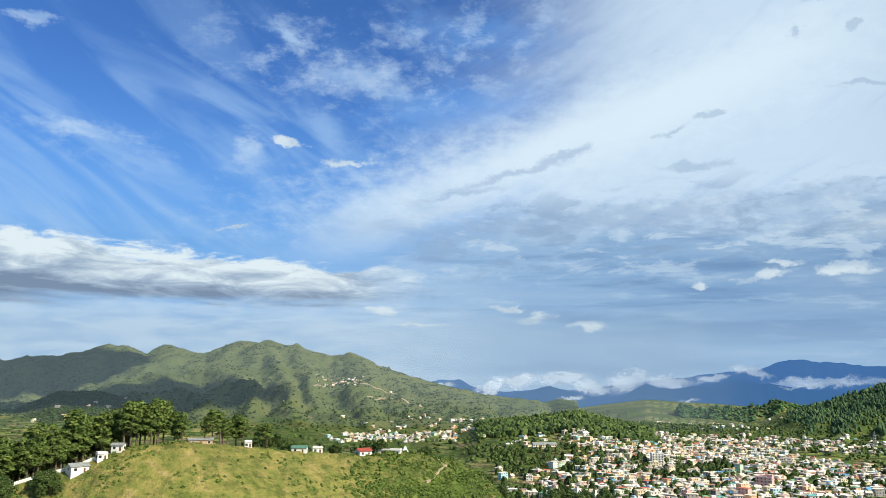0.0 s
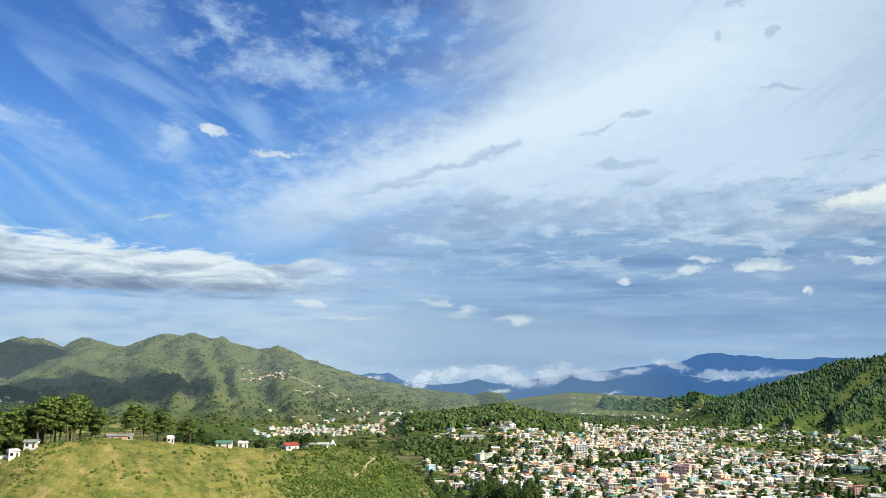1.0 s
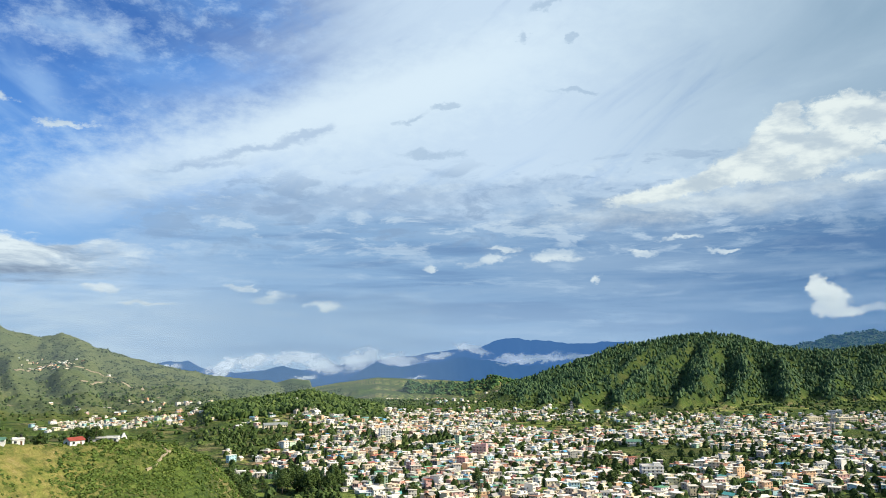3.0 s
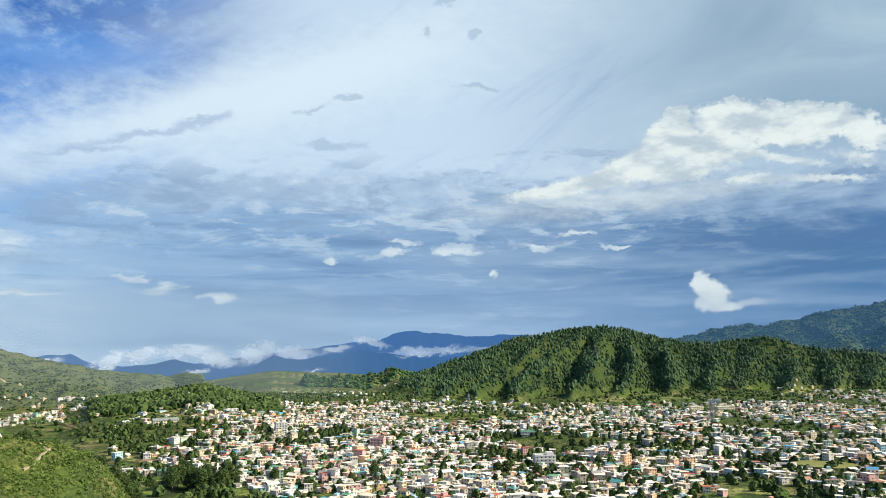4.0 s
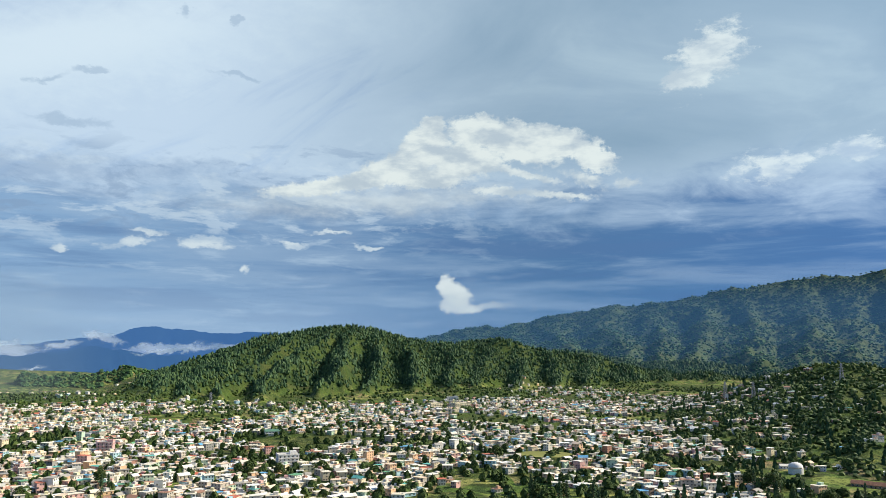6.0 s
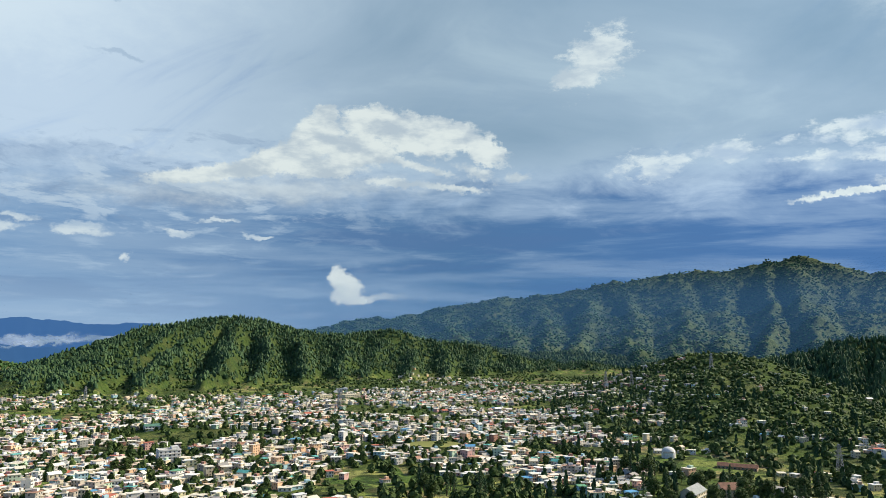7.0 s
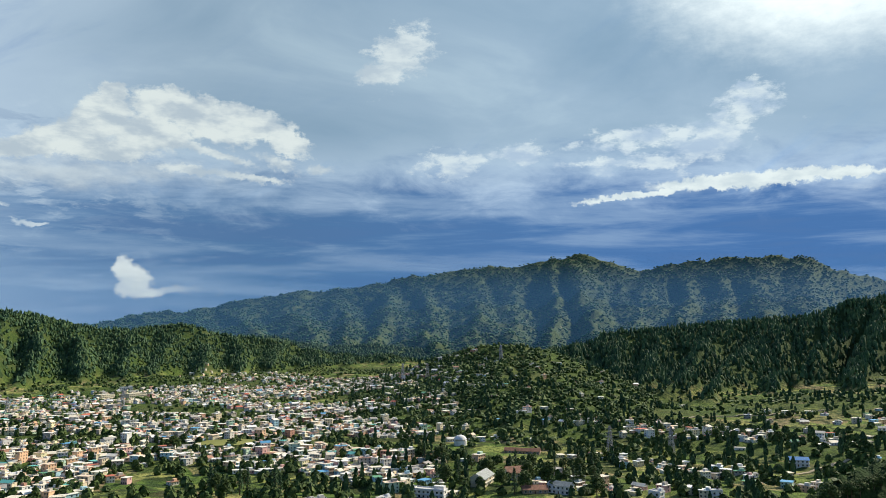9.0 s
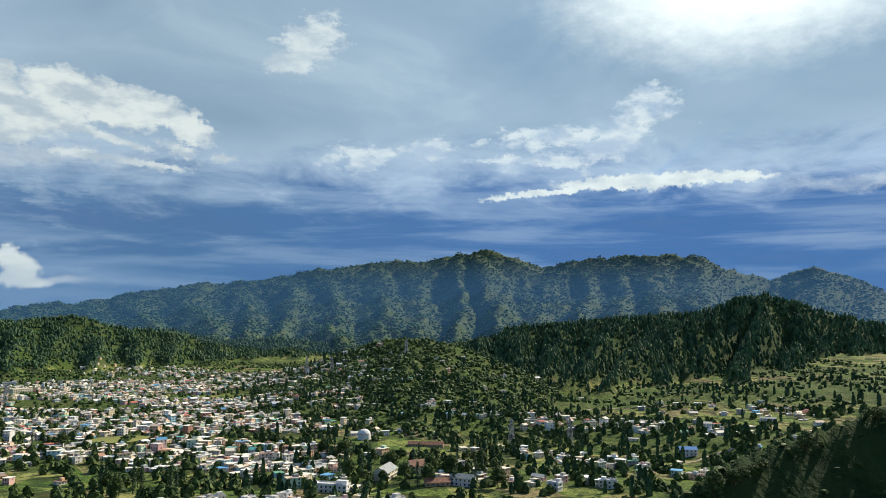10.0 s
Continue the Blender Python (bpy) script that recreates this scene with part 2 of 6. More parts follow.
# the bright tower over the ridge
cloud(either(puff(45.3, 4.1, 0.6, 0.8, 0, 0.25, 0.2, True), puff(45.6, 2.9, 0.7, 0.7, 0, 0.3, 0.2, True), puff(46.1, 3.4, 1.05, 0.9, -25, 0.25, 0.2, True), puff(46.5, 2.6, 1.3, 0.36, -4, 0.35, 0.25, True)), 12.0, srgb(248, 248, 244), srgb(216, 221, 228))
cloud(puff(48.8, 2.75, 2.2, 0.18, 0, 0.6, 0.5), 12.0, strength=0.55)
# torn clouds towards the sun
cloud(either(puff(64.5, 19.8, 2.3, 1.5, 30, 0.45, 1.2), puff(62.5, 18.6, 1.0, 0.8, 0, 0.45, 1.2), puff(65.5, 21.0, 1.3, 0.9, 0, 0.45, 1.2)), 15.0, srgb(236, 238, 238), srgb(200, 208, 218), 0.85)
torn = either(puff(68.6, 12.2, 2.2, 0.8, 4, 0.5, 1.5), puff(73.7, 13.0, 1.8, 0.6, 0, 0.5, 1.5), puff(84.0, 13.7, 5.0, 0.6, 2, 0.5, 1.5), puff(87.5, 13.2, 3.0, 1.0, 25, 0.5, 1.4), puff(89.8, 15.7, 1.8, 1.0, 20, 0.5, 1.4), puff(82.5, 11.9, 4.0, 0.4, 0, 0.5, 1.4))
cloud(torn, 18.0, srgb(236, 239, 240), srgb(186, 200, 220), 0.8)
cloud(either(puff(89.6, 10.25, 6.2, 0.55, 1, 0.2, 0.3, True), puff(82.2, 9.6, 4.4, 0.24, 5, 0.3, 0.3, True), puff(95.4, 10.3, 2.8, 0.4, -2, 0.25, 0.4, True)), 21.0, srgb(243, 244, 241), srgb(214, 220, 224))
cloud(puff(104, 9.4, 6.0, 0.45, 0, 0.7, 0.8), 22.0, strength=0.4)
# glow of the sun behind the cloud
gd = turned(97, 24.5, 0, 13.0, 6.0)
gl = W.tree.nodes.new("ShaderNodeVectorMath")
gl.operation = "LENGTH"
W.put(gl.inputs[0], W.vmul(gd, (1, 1, 0)))
glow = W.step(W.add(gl.outputs["Value"], W.mul(W.sub(ragged, 0.5), -0.5)), 1.35, 0.35)
sky = W.mix(glow, sky, (1.15, 1.15, 1.12))
# dull ground light below the horizon
sky = W.mix(W.step(EL, -2, -6), sky, (0.10, 0.13, 0.10))
sky = W.mix(1.0, sky, W.mix(W.step(AZ, 48, 82), (0.685, 0.758, 0.770), (0.785, 0.868, 0.885)), "MULTIPLY")
back = W.node("ShaderNodeBackground", Color=sky, Strength=1.0)
outw = W.node("ShaderNodeOutputWorld")
W.tree.links.new(back.outputs[0], outw.inputs[0])


# ---------- the lie of the land ----------
def hashed(i, j, seed):
    h = (i * 374761393 + j * 668265263 + seed * 974634777) & 0xFFFFFFFF
    h = ((h ^ (h >> 13)) * 1274126177) & 0xFFFFFFFF
    return ((h ^ (h >> 16)) & 0xFFFFFF) / 0xFFFFFF


def vnoise(x, y, seed=0):
    """Smooth noise, 0 to 1."""
    xi, yi = np.floor(x).astype(np.int64), np.floor(y).astype(np.int64)
    fx, fy = x - xi, y - yi
    fx, fy = fx * fx * (3 - 2 * fx), fy * fy * (3 - 2 * fy)
    a, b = hashed(xi, yi, seed), hashed(xi + 1, yi, seed)
    c, d = hashed(xi, yi + 1, seed), hashed(xi + 1, yi + 1, seed)
    return (a * (1 - fx) + b * fx) * (1 - fy) + (c * (1 - fx) + d * fx) * fy


def fbm(x, y, seed=0, octaves=4):
    total, amp, norm = 0.0, 1.0, 0.0
    for k in range(octaves):
        total = total + amp * vnoise(x * 2 ** k + 17.3 * k, y * 2 ** k - 9.1 * k, seed + k)
        norm += amp
        amp *= 0.5
    return total / norm


def gullies(x, y, seed=0, octaves=3):
    """Ridged noise, 0 in the gullies and 1 on the spurs."""
    total, amp, norm = 0.0, 1.0, 0.0
    for k in range(octaves):
        total = total + amp * (1 - np.abs(2 * vnoise(x * 2 ** k + 5.7 * k, y * 2 ** k, seed + k) - 1))
        norm += amp
        amp *= 0.5
    return total / norm


def smooth(x, lo, hi):
    t = np.clip((x - lo) / (hi - lo), 0, 1)
    return t * t * (3 - 2 * t)


def line(az, *points):
    return np.interp(az, [p[0] for p in points], [p[1] for p in points])


def spur_cut(az, s, spurs, wide):
    """0 on the lines of the spurs, 1 in the gullies between them; a spur runs from an azimuth on the crest to one at the foot."""
    least = np.full(az.shape, 9.0)
    for n, (top, foot) in enumerate(spurs):
        axis = top + (foot - top) * s
        low = 0.5 * hashed(n, 3, 77) * (1 - np.clip(s, 0, 1) * 0.6)
        least = np.minimum(least, np.abs(az - axis) / (wide * (0.75 + 0.7 * hashed(n, 5, 78))) + low)
    d = np.clip(least, 0, 1)
    return np.where(d < 0.3, d * d / 0.6, d - 0.15)


def ridge(az, r, far, el, front, back, foot=0.0, gully=0.35, width=330.0, seed=1, power=1.0, rough=0.0, slant=0.6, spurs=None, wide=1.5, crag=0.0):
    """Height of a hill whose crest runs at the distance far and stands at the elevation el (degrees) as seen from the camera's hill."""
    top = EYE + far * np.tan(np.radians(el + rough * (fbm(az * 1.3, az * 0, seed + 40, 4) - 0.5)))
    s = np.clip((far - r) / front, 0, 3)
    b = np.clip((r - far) / back, 0, 3)
    across = np.radians(az) * far / width
    rise = np.maximum(top - foot, 15.0)
    drop = np.where(s < 1, s ** power, 1 + (s - 1) * power)
    fine = gullies(across * 1.9 + 7 - 0.9 * s + 1.2 * fbm(across * 1.5, s * 3.5, seed + 3), s * 2.4 + across * 0.5, seed + 5, 4)
    if spurs:
        bent = az + 3.0 * wide * (fbm(across * 0.6, s * 1.6, seed + 9, 5) - 0.5)
        q = spur_cut(bent, s + 0.2 * (fbm(across, s * 3, seed + 12) - 0.5), spurs, wide)
        cut = gully * q + 0.75 * gully * (0.85 - fine)
    else:
        q = gullies(across + slant * s + 1.5 * fbm(across * 0.6, s * 1.3, seed + 9), s * 0.9, seed)
        cut = gully * (0.95 - q) + 0.28 * gully * (0.9 - fine)
    cut = cut * np.clip(s * 4.5, 0, 1) * np.clip((1.25 - s) * 2.0, 0, 1)
    knobs = crag * (fbm(np.radians(az) * far / 55, (r - far) / 75, seed + 21, 4) - 0.5) * np.clip((1.1 - s) * 3.0, 0, 1)
    return top + knobs - rise * (drop + b + np.maximum(cut, 0))


def both(a, b, k=5.0):
    """The higher of two heights, with the seam rounded."""
    h = np.clip(0.5 + 0.5 * (a - b) / k, 0, 1)
    return b * (1 - h) + a * h + k * h * (1 - h)


def hill_near(az, r):
    el = line(az, (-46, -16), (-36, -10.5), (-29, -7.3), (-25.8, -6.4), (-23.2, -5.5), (-21.2, -4.9), (-17.9, -4.75), (-13.7, -5.2), (-10.6, -5.5), (-5.8, -5.8), (-2.6, -5.6), (0.7, -6.2), (2.7, -7.1), (4.3, -8.6), (7, -13), (12, -20))
    far = line(az, (-46, 250), (-29, 300), (-18, 310), (-5, 350), (4, 380), (12, 400))
    top = ridge(az, r, far, el, (EYE + far * np.tan(np.radians(el))) / 0.42, 260.0, 0.0, 0.10, 60.0, 11)
    return top + (fbm(np.radians(az) * r / 9, r / 9, 5) - 0.5) * 1.2


def hill_fore(az, r):
    el = line(az, (80, -26), (88, -16), (91.4, -11.6), (93.3, -10.2), (96.6, -8.15), (100.4, -6.65), (104.3, -5.15), (110, -4.2), (125, -4), (150, -20))
    far = line(az, (80, 130), (91, 150), (104, 190), (125, 200))
    return ridge(az, r, far, el, (EYE + far * np.tan(np.radians(el))) / 0.85, 140.0, 0.0, 0.08, 40.0, 14) + (fbm(np.radians(az) * r / 14, r / 14, 6, 3) - 0.5) * 1.6


def knoll(az, r):
    el = line(az, (-4, -6.2), (3.1, -3.75), (6, -3.45), (9.6, -2.95), (12, -3.5), (14.7, -4.1), (20, -4.9), (26, -6.5))
    return ridge(az, r, 1480 + 0 * az, el, 560.0, 420.0, 0.0, 0.16, 160.0, 21, 1.0)


def spur_west(az, r):
    el = line(az, (-40, -2.2), (-33, -3.6), (-29.3, -3.0), (-27.8, -2.2), (-26.2, -1.4), (-23.8, -1.35), (-20, -2.4), (-16, -4.5))
    return ridge(az, r, 2300 + 0 * az, el, 600.0, 600.0, 0.0, 0.3, 220.0, 24)


def mount_west(az, r):
    el = line(az, (-60, 0.4), (-42, 1.3), (-34, 0.9), (-29.6, 0.5), (-26.7, 1.0), (-23.4, 1.65), (-20.7, 1.35), (-19.8, 1.7), (-17.7, 1.45), (-16.9, 1.1), (-14.8, 0.3), (-9, -2))
    return ridge(az, r, 4050 + 0 * az, el, 1500.0, 700.0, 0.0, 0.2, 330.0, 31, 0.95, 0.25, spurs=((-38, -36), (-34, -32), (-30, -27.5), (-26.5, -24), (-23, -21), (-19.8, -18), (-17, -15)), wide=1.7, crag=34.0)


def mount_main(az, r):
    el = line(az, (-27, -3.2), (-24.5, -1.3), (-21.8, 0.2), (-19.4, 1.15), (-16.9, 1.2), (-15.6, 1.9), (-13.5, 2.25), (-11.7, 1.95), (-10.4, 1.75), (-9.2, 1.45), (-8, 1.15), (-6.8, 1.45), (-5.1, 0.75), (-3.5, 0.15), (-1.4, -0.65), (1.5, -1.25), (4, -2.05), (6.8, -2.4), (10, -3.3), (16, -5))
    far = line(az, (-25, 2900), (-13, 3300), (0, 3300), (8, 3300))
    return ridge(az, r, far, el, line(az, (-25, 1250), (-10, 1750), (8, 1500)), 800.0, 0.0, 0.15, 270.0, 37, 0.85, 0.2, spurs=((-27, -23), (-24, -20), (-20.5, -16.5), (-17, -12.8), (-13.4, -9.8), (-10.5, -7.0), (-7, -4.2), (-4, -1.5), (-1, 1.6), (2, 4.5)), wide=1.7, crag=34.0)


def hills_low(az, r):
    el = line(az, (5, -3.5), (9, -3.0), (11.2, -2.9), (14, -2.35), (15.9, -2.9), (17, -2.05), (18.6, -2.1), (20.3, -2.35), (22.8, -1.8), (25.2, -2.05), (30, -3))
    return ridge(az, r, 3050 + 25 * (az - 10), el - 0.15, 500.0, 700.0, -90.0, 0.6, 160.0, 43, 1.0, 0.9)


def hill_pine(az, r):
    el = line(az, (16, -6.5), (22.2, -3.7), (24.6, -2.35), (27.1, -1.35), (29.6, -0.5), (32.1, 0.3), (35, 0.95), (37.9, 1.2), (40, 1.0), (42.8, 0.25), (44.7, -0.05), (47.4, 0.15), (49.7, 0.3), (51.9, -0.4), (55.8, -0.65), (59.2, -1.35), (62.8, -1.2), (65.9, -1.5), (72, -1.9), (80, -3))
    far = line(az, (20, 2000), (30, 2450), (38, 2650), (50, 2700), (66, 2950))
    return ridge(az, r, far, el, line(az, (20, 650), (30, 900), (38, 1000), (58, 620), (66, 500)), 600.0, 0.0, 0.36, 210.0, 53, 0.9, 0.12, spurs=((28, 23.5), (31, 25.8), (34.5, 28.6), (37, 31.6), (38.8, 35.4), (40.5, 38.8), (42.6, 42.4), (45.6, 45), (48.2, 46.8), (50.2, 50.6), (52.4, 54), (55.5, 56.2), (58.4, 58.8), (61, 61.4), (64, 65), (68, 69)), wide=1.35, crag=16.0)


def mount_north(az, r):
    el = line(az, (34, -1.5), (40, -0.2), (43.6, 0.4), (45.4, 0.8), (48.6, 1.2), (51.9, 1.7), (54.4, 2.25), (56.9, 2.7), (59.8, 2.9), (62.7, 3.3), (65.2, 3.9), (69.3, 4.4), (74.5, 4.8), (77.7, 5.45), (79.6, 5.05), (82.3, 4.25), (85.4, 4.75), (90.2, 5.0), (93.3, 4.7), (95.5, 3.7), (97.7, 3.1), (100.5, 3.8), (102.5, 3.4), (104.6, 2.1), (112, 1.6), (125, 2))
    far = line(az, (34, 4300), (60, 4200), (95, 4350), (98, 4600), (125, 4600))
    return ridge(az, r, far, el, 1750.0 + 0 * az, 500.0, -30.0, 0.13, 420.0, 61, 0.85, 0.12, spurs=((44, 45.5), (47, 48), (50, 50.6), (53.4, 53.6), (56.5, 57.6), (60.8, 59.6), (64.2, 62.2), (67.1, 68.6), (71.7, 71.2), (74.4, 73.2), (77.8, 75.8), (79, 79.6), (82, 82.2), (85.2, 84), (88.2, 86.6), (91, 89.5), (94, 92.2), (97, 96), (101, 99.5), (104, 104), (109, 109)), wide=1.75, crag=34.0)


SHOULDER_SPURS = ((66.5, 61), (70, 64.5), (73.3, 68.6), (75.2, 72.6), (77, 76), (79.5, 79.6), (83, 83))
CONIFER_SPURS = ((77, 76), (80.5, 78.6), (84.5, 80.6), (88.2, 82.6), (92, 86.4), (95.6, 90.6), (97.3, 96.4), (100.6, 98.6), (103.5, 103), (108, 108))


def hill_shoulder(az, r):
    """The lower green hill with terraces in front of the conifers."""
    el = line(az, (54, -8), (58, -5.6), (61.8, -4.2), (65.2, -3.0), (68, -2.0), (71.3, -1.25), (73.8, -1.15), (75.6, -1.5), (78, -2.4), (81, -3.7), (84, -5.2), (88, -7.5))
    far = line(az, (58, 1500), (68, 1480), (84, 1380))
    return ridge(az, r, far, el, line(az, (58, 420), (74, 600), (84, 420)), 420.0, 0.0, 0.13, 170.0, 77, 0.95, 0.15, spurs=SHOULDER_SPURS, wide=1.8, crag=12.0)


def hill_east(az, r):
    el = line(az, (66, -4.5), (71, -3.0), (75, -1.75), (78.2, -1.2), (79.6, -0.45), (83.7, 0.0), (87.8, 0.4), (91.7, 0.6), (94, 1.0), (95.8, 1.75), (97.3, 1.95), (99, 1.55), (101.1, 0.8), (103, 0.3), (106, -0.3), (115, -0.8), (130, 0))
    far = line(az, (66, 1750), (74, 1800), (80, 1900), (97, 2100), (104, 2200))
    return ridge(az, r, far, el, line(az, (66, 420), (78, 560), (90, 760), (104, 640)), 500.0, 0.0, 0.40, 170.0, 71, 0.92, 0.1, spurs=CONIFER_SPURS, wide=1.9, crag=10.0)


def floor(az, r):
    across = np.radians(az) * r
    z = (fbm(across / 170, r / 170, 81) - 0.5) * 16 + (fbm(across / 40, r / 40, 83) - 0.5) * 3
    z = z * smooth(r, 250, 700)
    z = z - 150 * smooth(r, 1950, 2900) * smooth(az, -6, 4) * smooth(az, 40, 28)
    z = z + smooth(az, 84, 104) * np.clip(r - 800, 0, 1200) * 0.045
    step = z / 2.4
    z = np.where((az > 76) & (az < 112) & (r > 560), z + smooth(az, 78, 84) * 2.4 * (np.floor(step) + smooth(step - np.floor(step), 0.70, 1.0) - step), z)
    z = z + smooth(az, -2, -14) * np.clip(r - 900, 0, 1500) * 0.012
    return z


REACH = {knoll: (-6, 28, 700), spur_west: (-60, -13, 1500), mount_west: (-70, -7, 2300), mount_main: (-30, 18, 1200), hills_low: (3, 32, 2300), hill_pine: (14, 84, 1000), mount_north: (32, 140, 2000), hill_east: (64, 140, 900), hill_shoulder: (52, 90, 700), hill_near: (-50, 14, 60), hill_fore: (78, 155, 20)}


def only(hill, az, r):
    """A hill's height where it can stand, and far below the ground elsewhere."""
    a0, a1, r0 = REACH[hill]
    at = (az > a0) & (az < a1) & (r > r0)
    z = np.full(az.shape, -900.0)
    z[at] = hill(az[at], r[at])
    return z


def land(az, r):
    """Height of the ground at azimuth az (degrees, clockwise from the first view) and distance r."""
    az, r = np.broadcast_arrays(np.asarray(az, float), np.asarray(r, float))
    z = floor(az, r)
    for hill in (knoll, spur_west, mount_west, mount_main, hills_low, hill_pine, mount_north, hill_shoulder, hill_east):
        z = both(z, only(hill, az, r), 6.0)
    lookout = EYE - 1.65 - np.clip(r - 1.2, 0, None) * 0.52
    z = both(z, only(hill_near, az, r), 3.0)
    z = both(z, only(hill_fore, az, r), 2.0)
    return np.where(r < 30, lookout + 0 * r, both(z, lookout, 1.0))


def spot(az, r, sink=0.0):
    """A point of the ground in the world."""
    a = math.radians(az)
    return Vector((r * math.sin(a), r * math.cos(a), float(land(az, r)) - sink))


def on_hill(az, r, hill, slack=3.0):
    return only(hill, az, r) > land(az, r) - slack


def aspect(az, r):
    """How steeply the ground rises to the right: the shaded sides of spurs are positive."""
    return (land(az + 0.2, r) - land(az - 0.2, r)) / np.maximum(r * 0.00698, 1.0)


def cover(az, r):
    """Three covers of the ground, 0 to 1: wood, field, dry grass."""
    az, r = np.broadcast_arrays(np.asarray(az, float), np.asarray(r, float))
    across = np.radians(az) * r
    z = land(az, r)
    # Sides away from the sun get denser, darker wood: shade added through colour.
    shade_side = np.clip(aspect(az, r), -0.8, 0.8)
    n1, n2 = fbm(across / 260, r / 260, 91, 5), fbm(across / 60, r / 60, 95, 4)
    pine = smooth(only(hill_pine, az, r) - z, -4, 1) * smooth(z, 4, 16)
    east = smooth(only(hill_east, az, r) - z, -4, 1) * smooth(z, 6, 24)
    shoulder = smooth(only(hill_shoulder, az, r) - z, -4, 1) * smooth(z, 4, 14)
    north = smooth(only(mount_north, az, r) - z, -6, 1)
    west = np.maximum(smooth(only(mount_west, az, r) - z, -6, 1), smooth(only(mount_main, az, r) - z, -6, 1)) * smooth(r, 1500, 1700)
    wood = pine * (0.45 + 0.55 * smooth(n2 + 0.5 * n1 + 0.45 * shade_side, 0.40, 0.66)) + east * (0.6 + 0.4 * smooth(n2 + 0.5 * n1 + 0.45 * shade_side, 0.36, 0.62)) + north * (0.5 + 0.5 * smooth(n1 + 0.4 * n2 + 0.35 * shade_side, 0.48, 0.68)) + west * smooth(n1 * 0.5 + n2 * 0.5 + 0.2 * shade_side, 0.50, 0.64) * 0.6 + shoulder * (0.12 + 0.8 * smooth(n2 + 0.4 * n1 + 0.3 * shade_side, 0.62, 0.78))
    wood = wood + smooth(only(hill_near, az, r) - z, -4, 0) * smooth(az, -8, 2) * smooth(n2, 0.35, 0.6) * 0.6
    # The 0.9 on the near right slope paints its shade into the ground.
    wood = wood + smooth(only(spur_west, az, r) - z, -4, 0) * 0.8 + smooth(only(hill_fore, az, r) - z, -2, 0) * smooth(az, 80, 88) * 0.9
    dry = smooth(only(hill_near, az, r) - z, -4, 0) * smooth(az, 3, -9) * 0.9 + west * (0.25 + 0.6 * smooth(n1, 0.40, 0.62))
    flatland = 1 - np.clip(pine + east + north + west, 0, 1)
    field = flatland * smooth(n1, 0.42, 0.56) + shoulder * smooth(n1, 0.5, 0.6)
    return np.clip(wood, 0, 1), np.clip(field, 0, 1), np.clip(dry, 0, 1)


# ---------- materials ----------
def material(name, rough=0.8, spec=0.3):
    m = bpy.data.materials.new(name)
    m.use_nodes = True
    N = Nodes(m.node_tree)
    b = N.node("ShaderNodeBsdfPrincipled")
    b.inputs["Roughness"].default_value = rough
    b.inputs["Specular IOR Level"].default_value = spec
    o = N.node("ShaderNodeOutputMaterial")
    N.tree.links.new(b.outputs[0], o.inputs[0])
    return m, N, b


def bump(N, b, height, strength, distance):
    n = N.node("ShaderNodeBump", Height=height)
    n.inputs["Strength"].default_value, n.inputs["Distance"].default_value = strength, distance
    N.tree.links.new(n.outputs[0], b.inputs["Normal"])


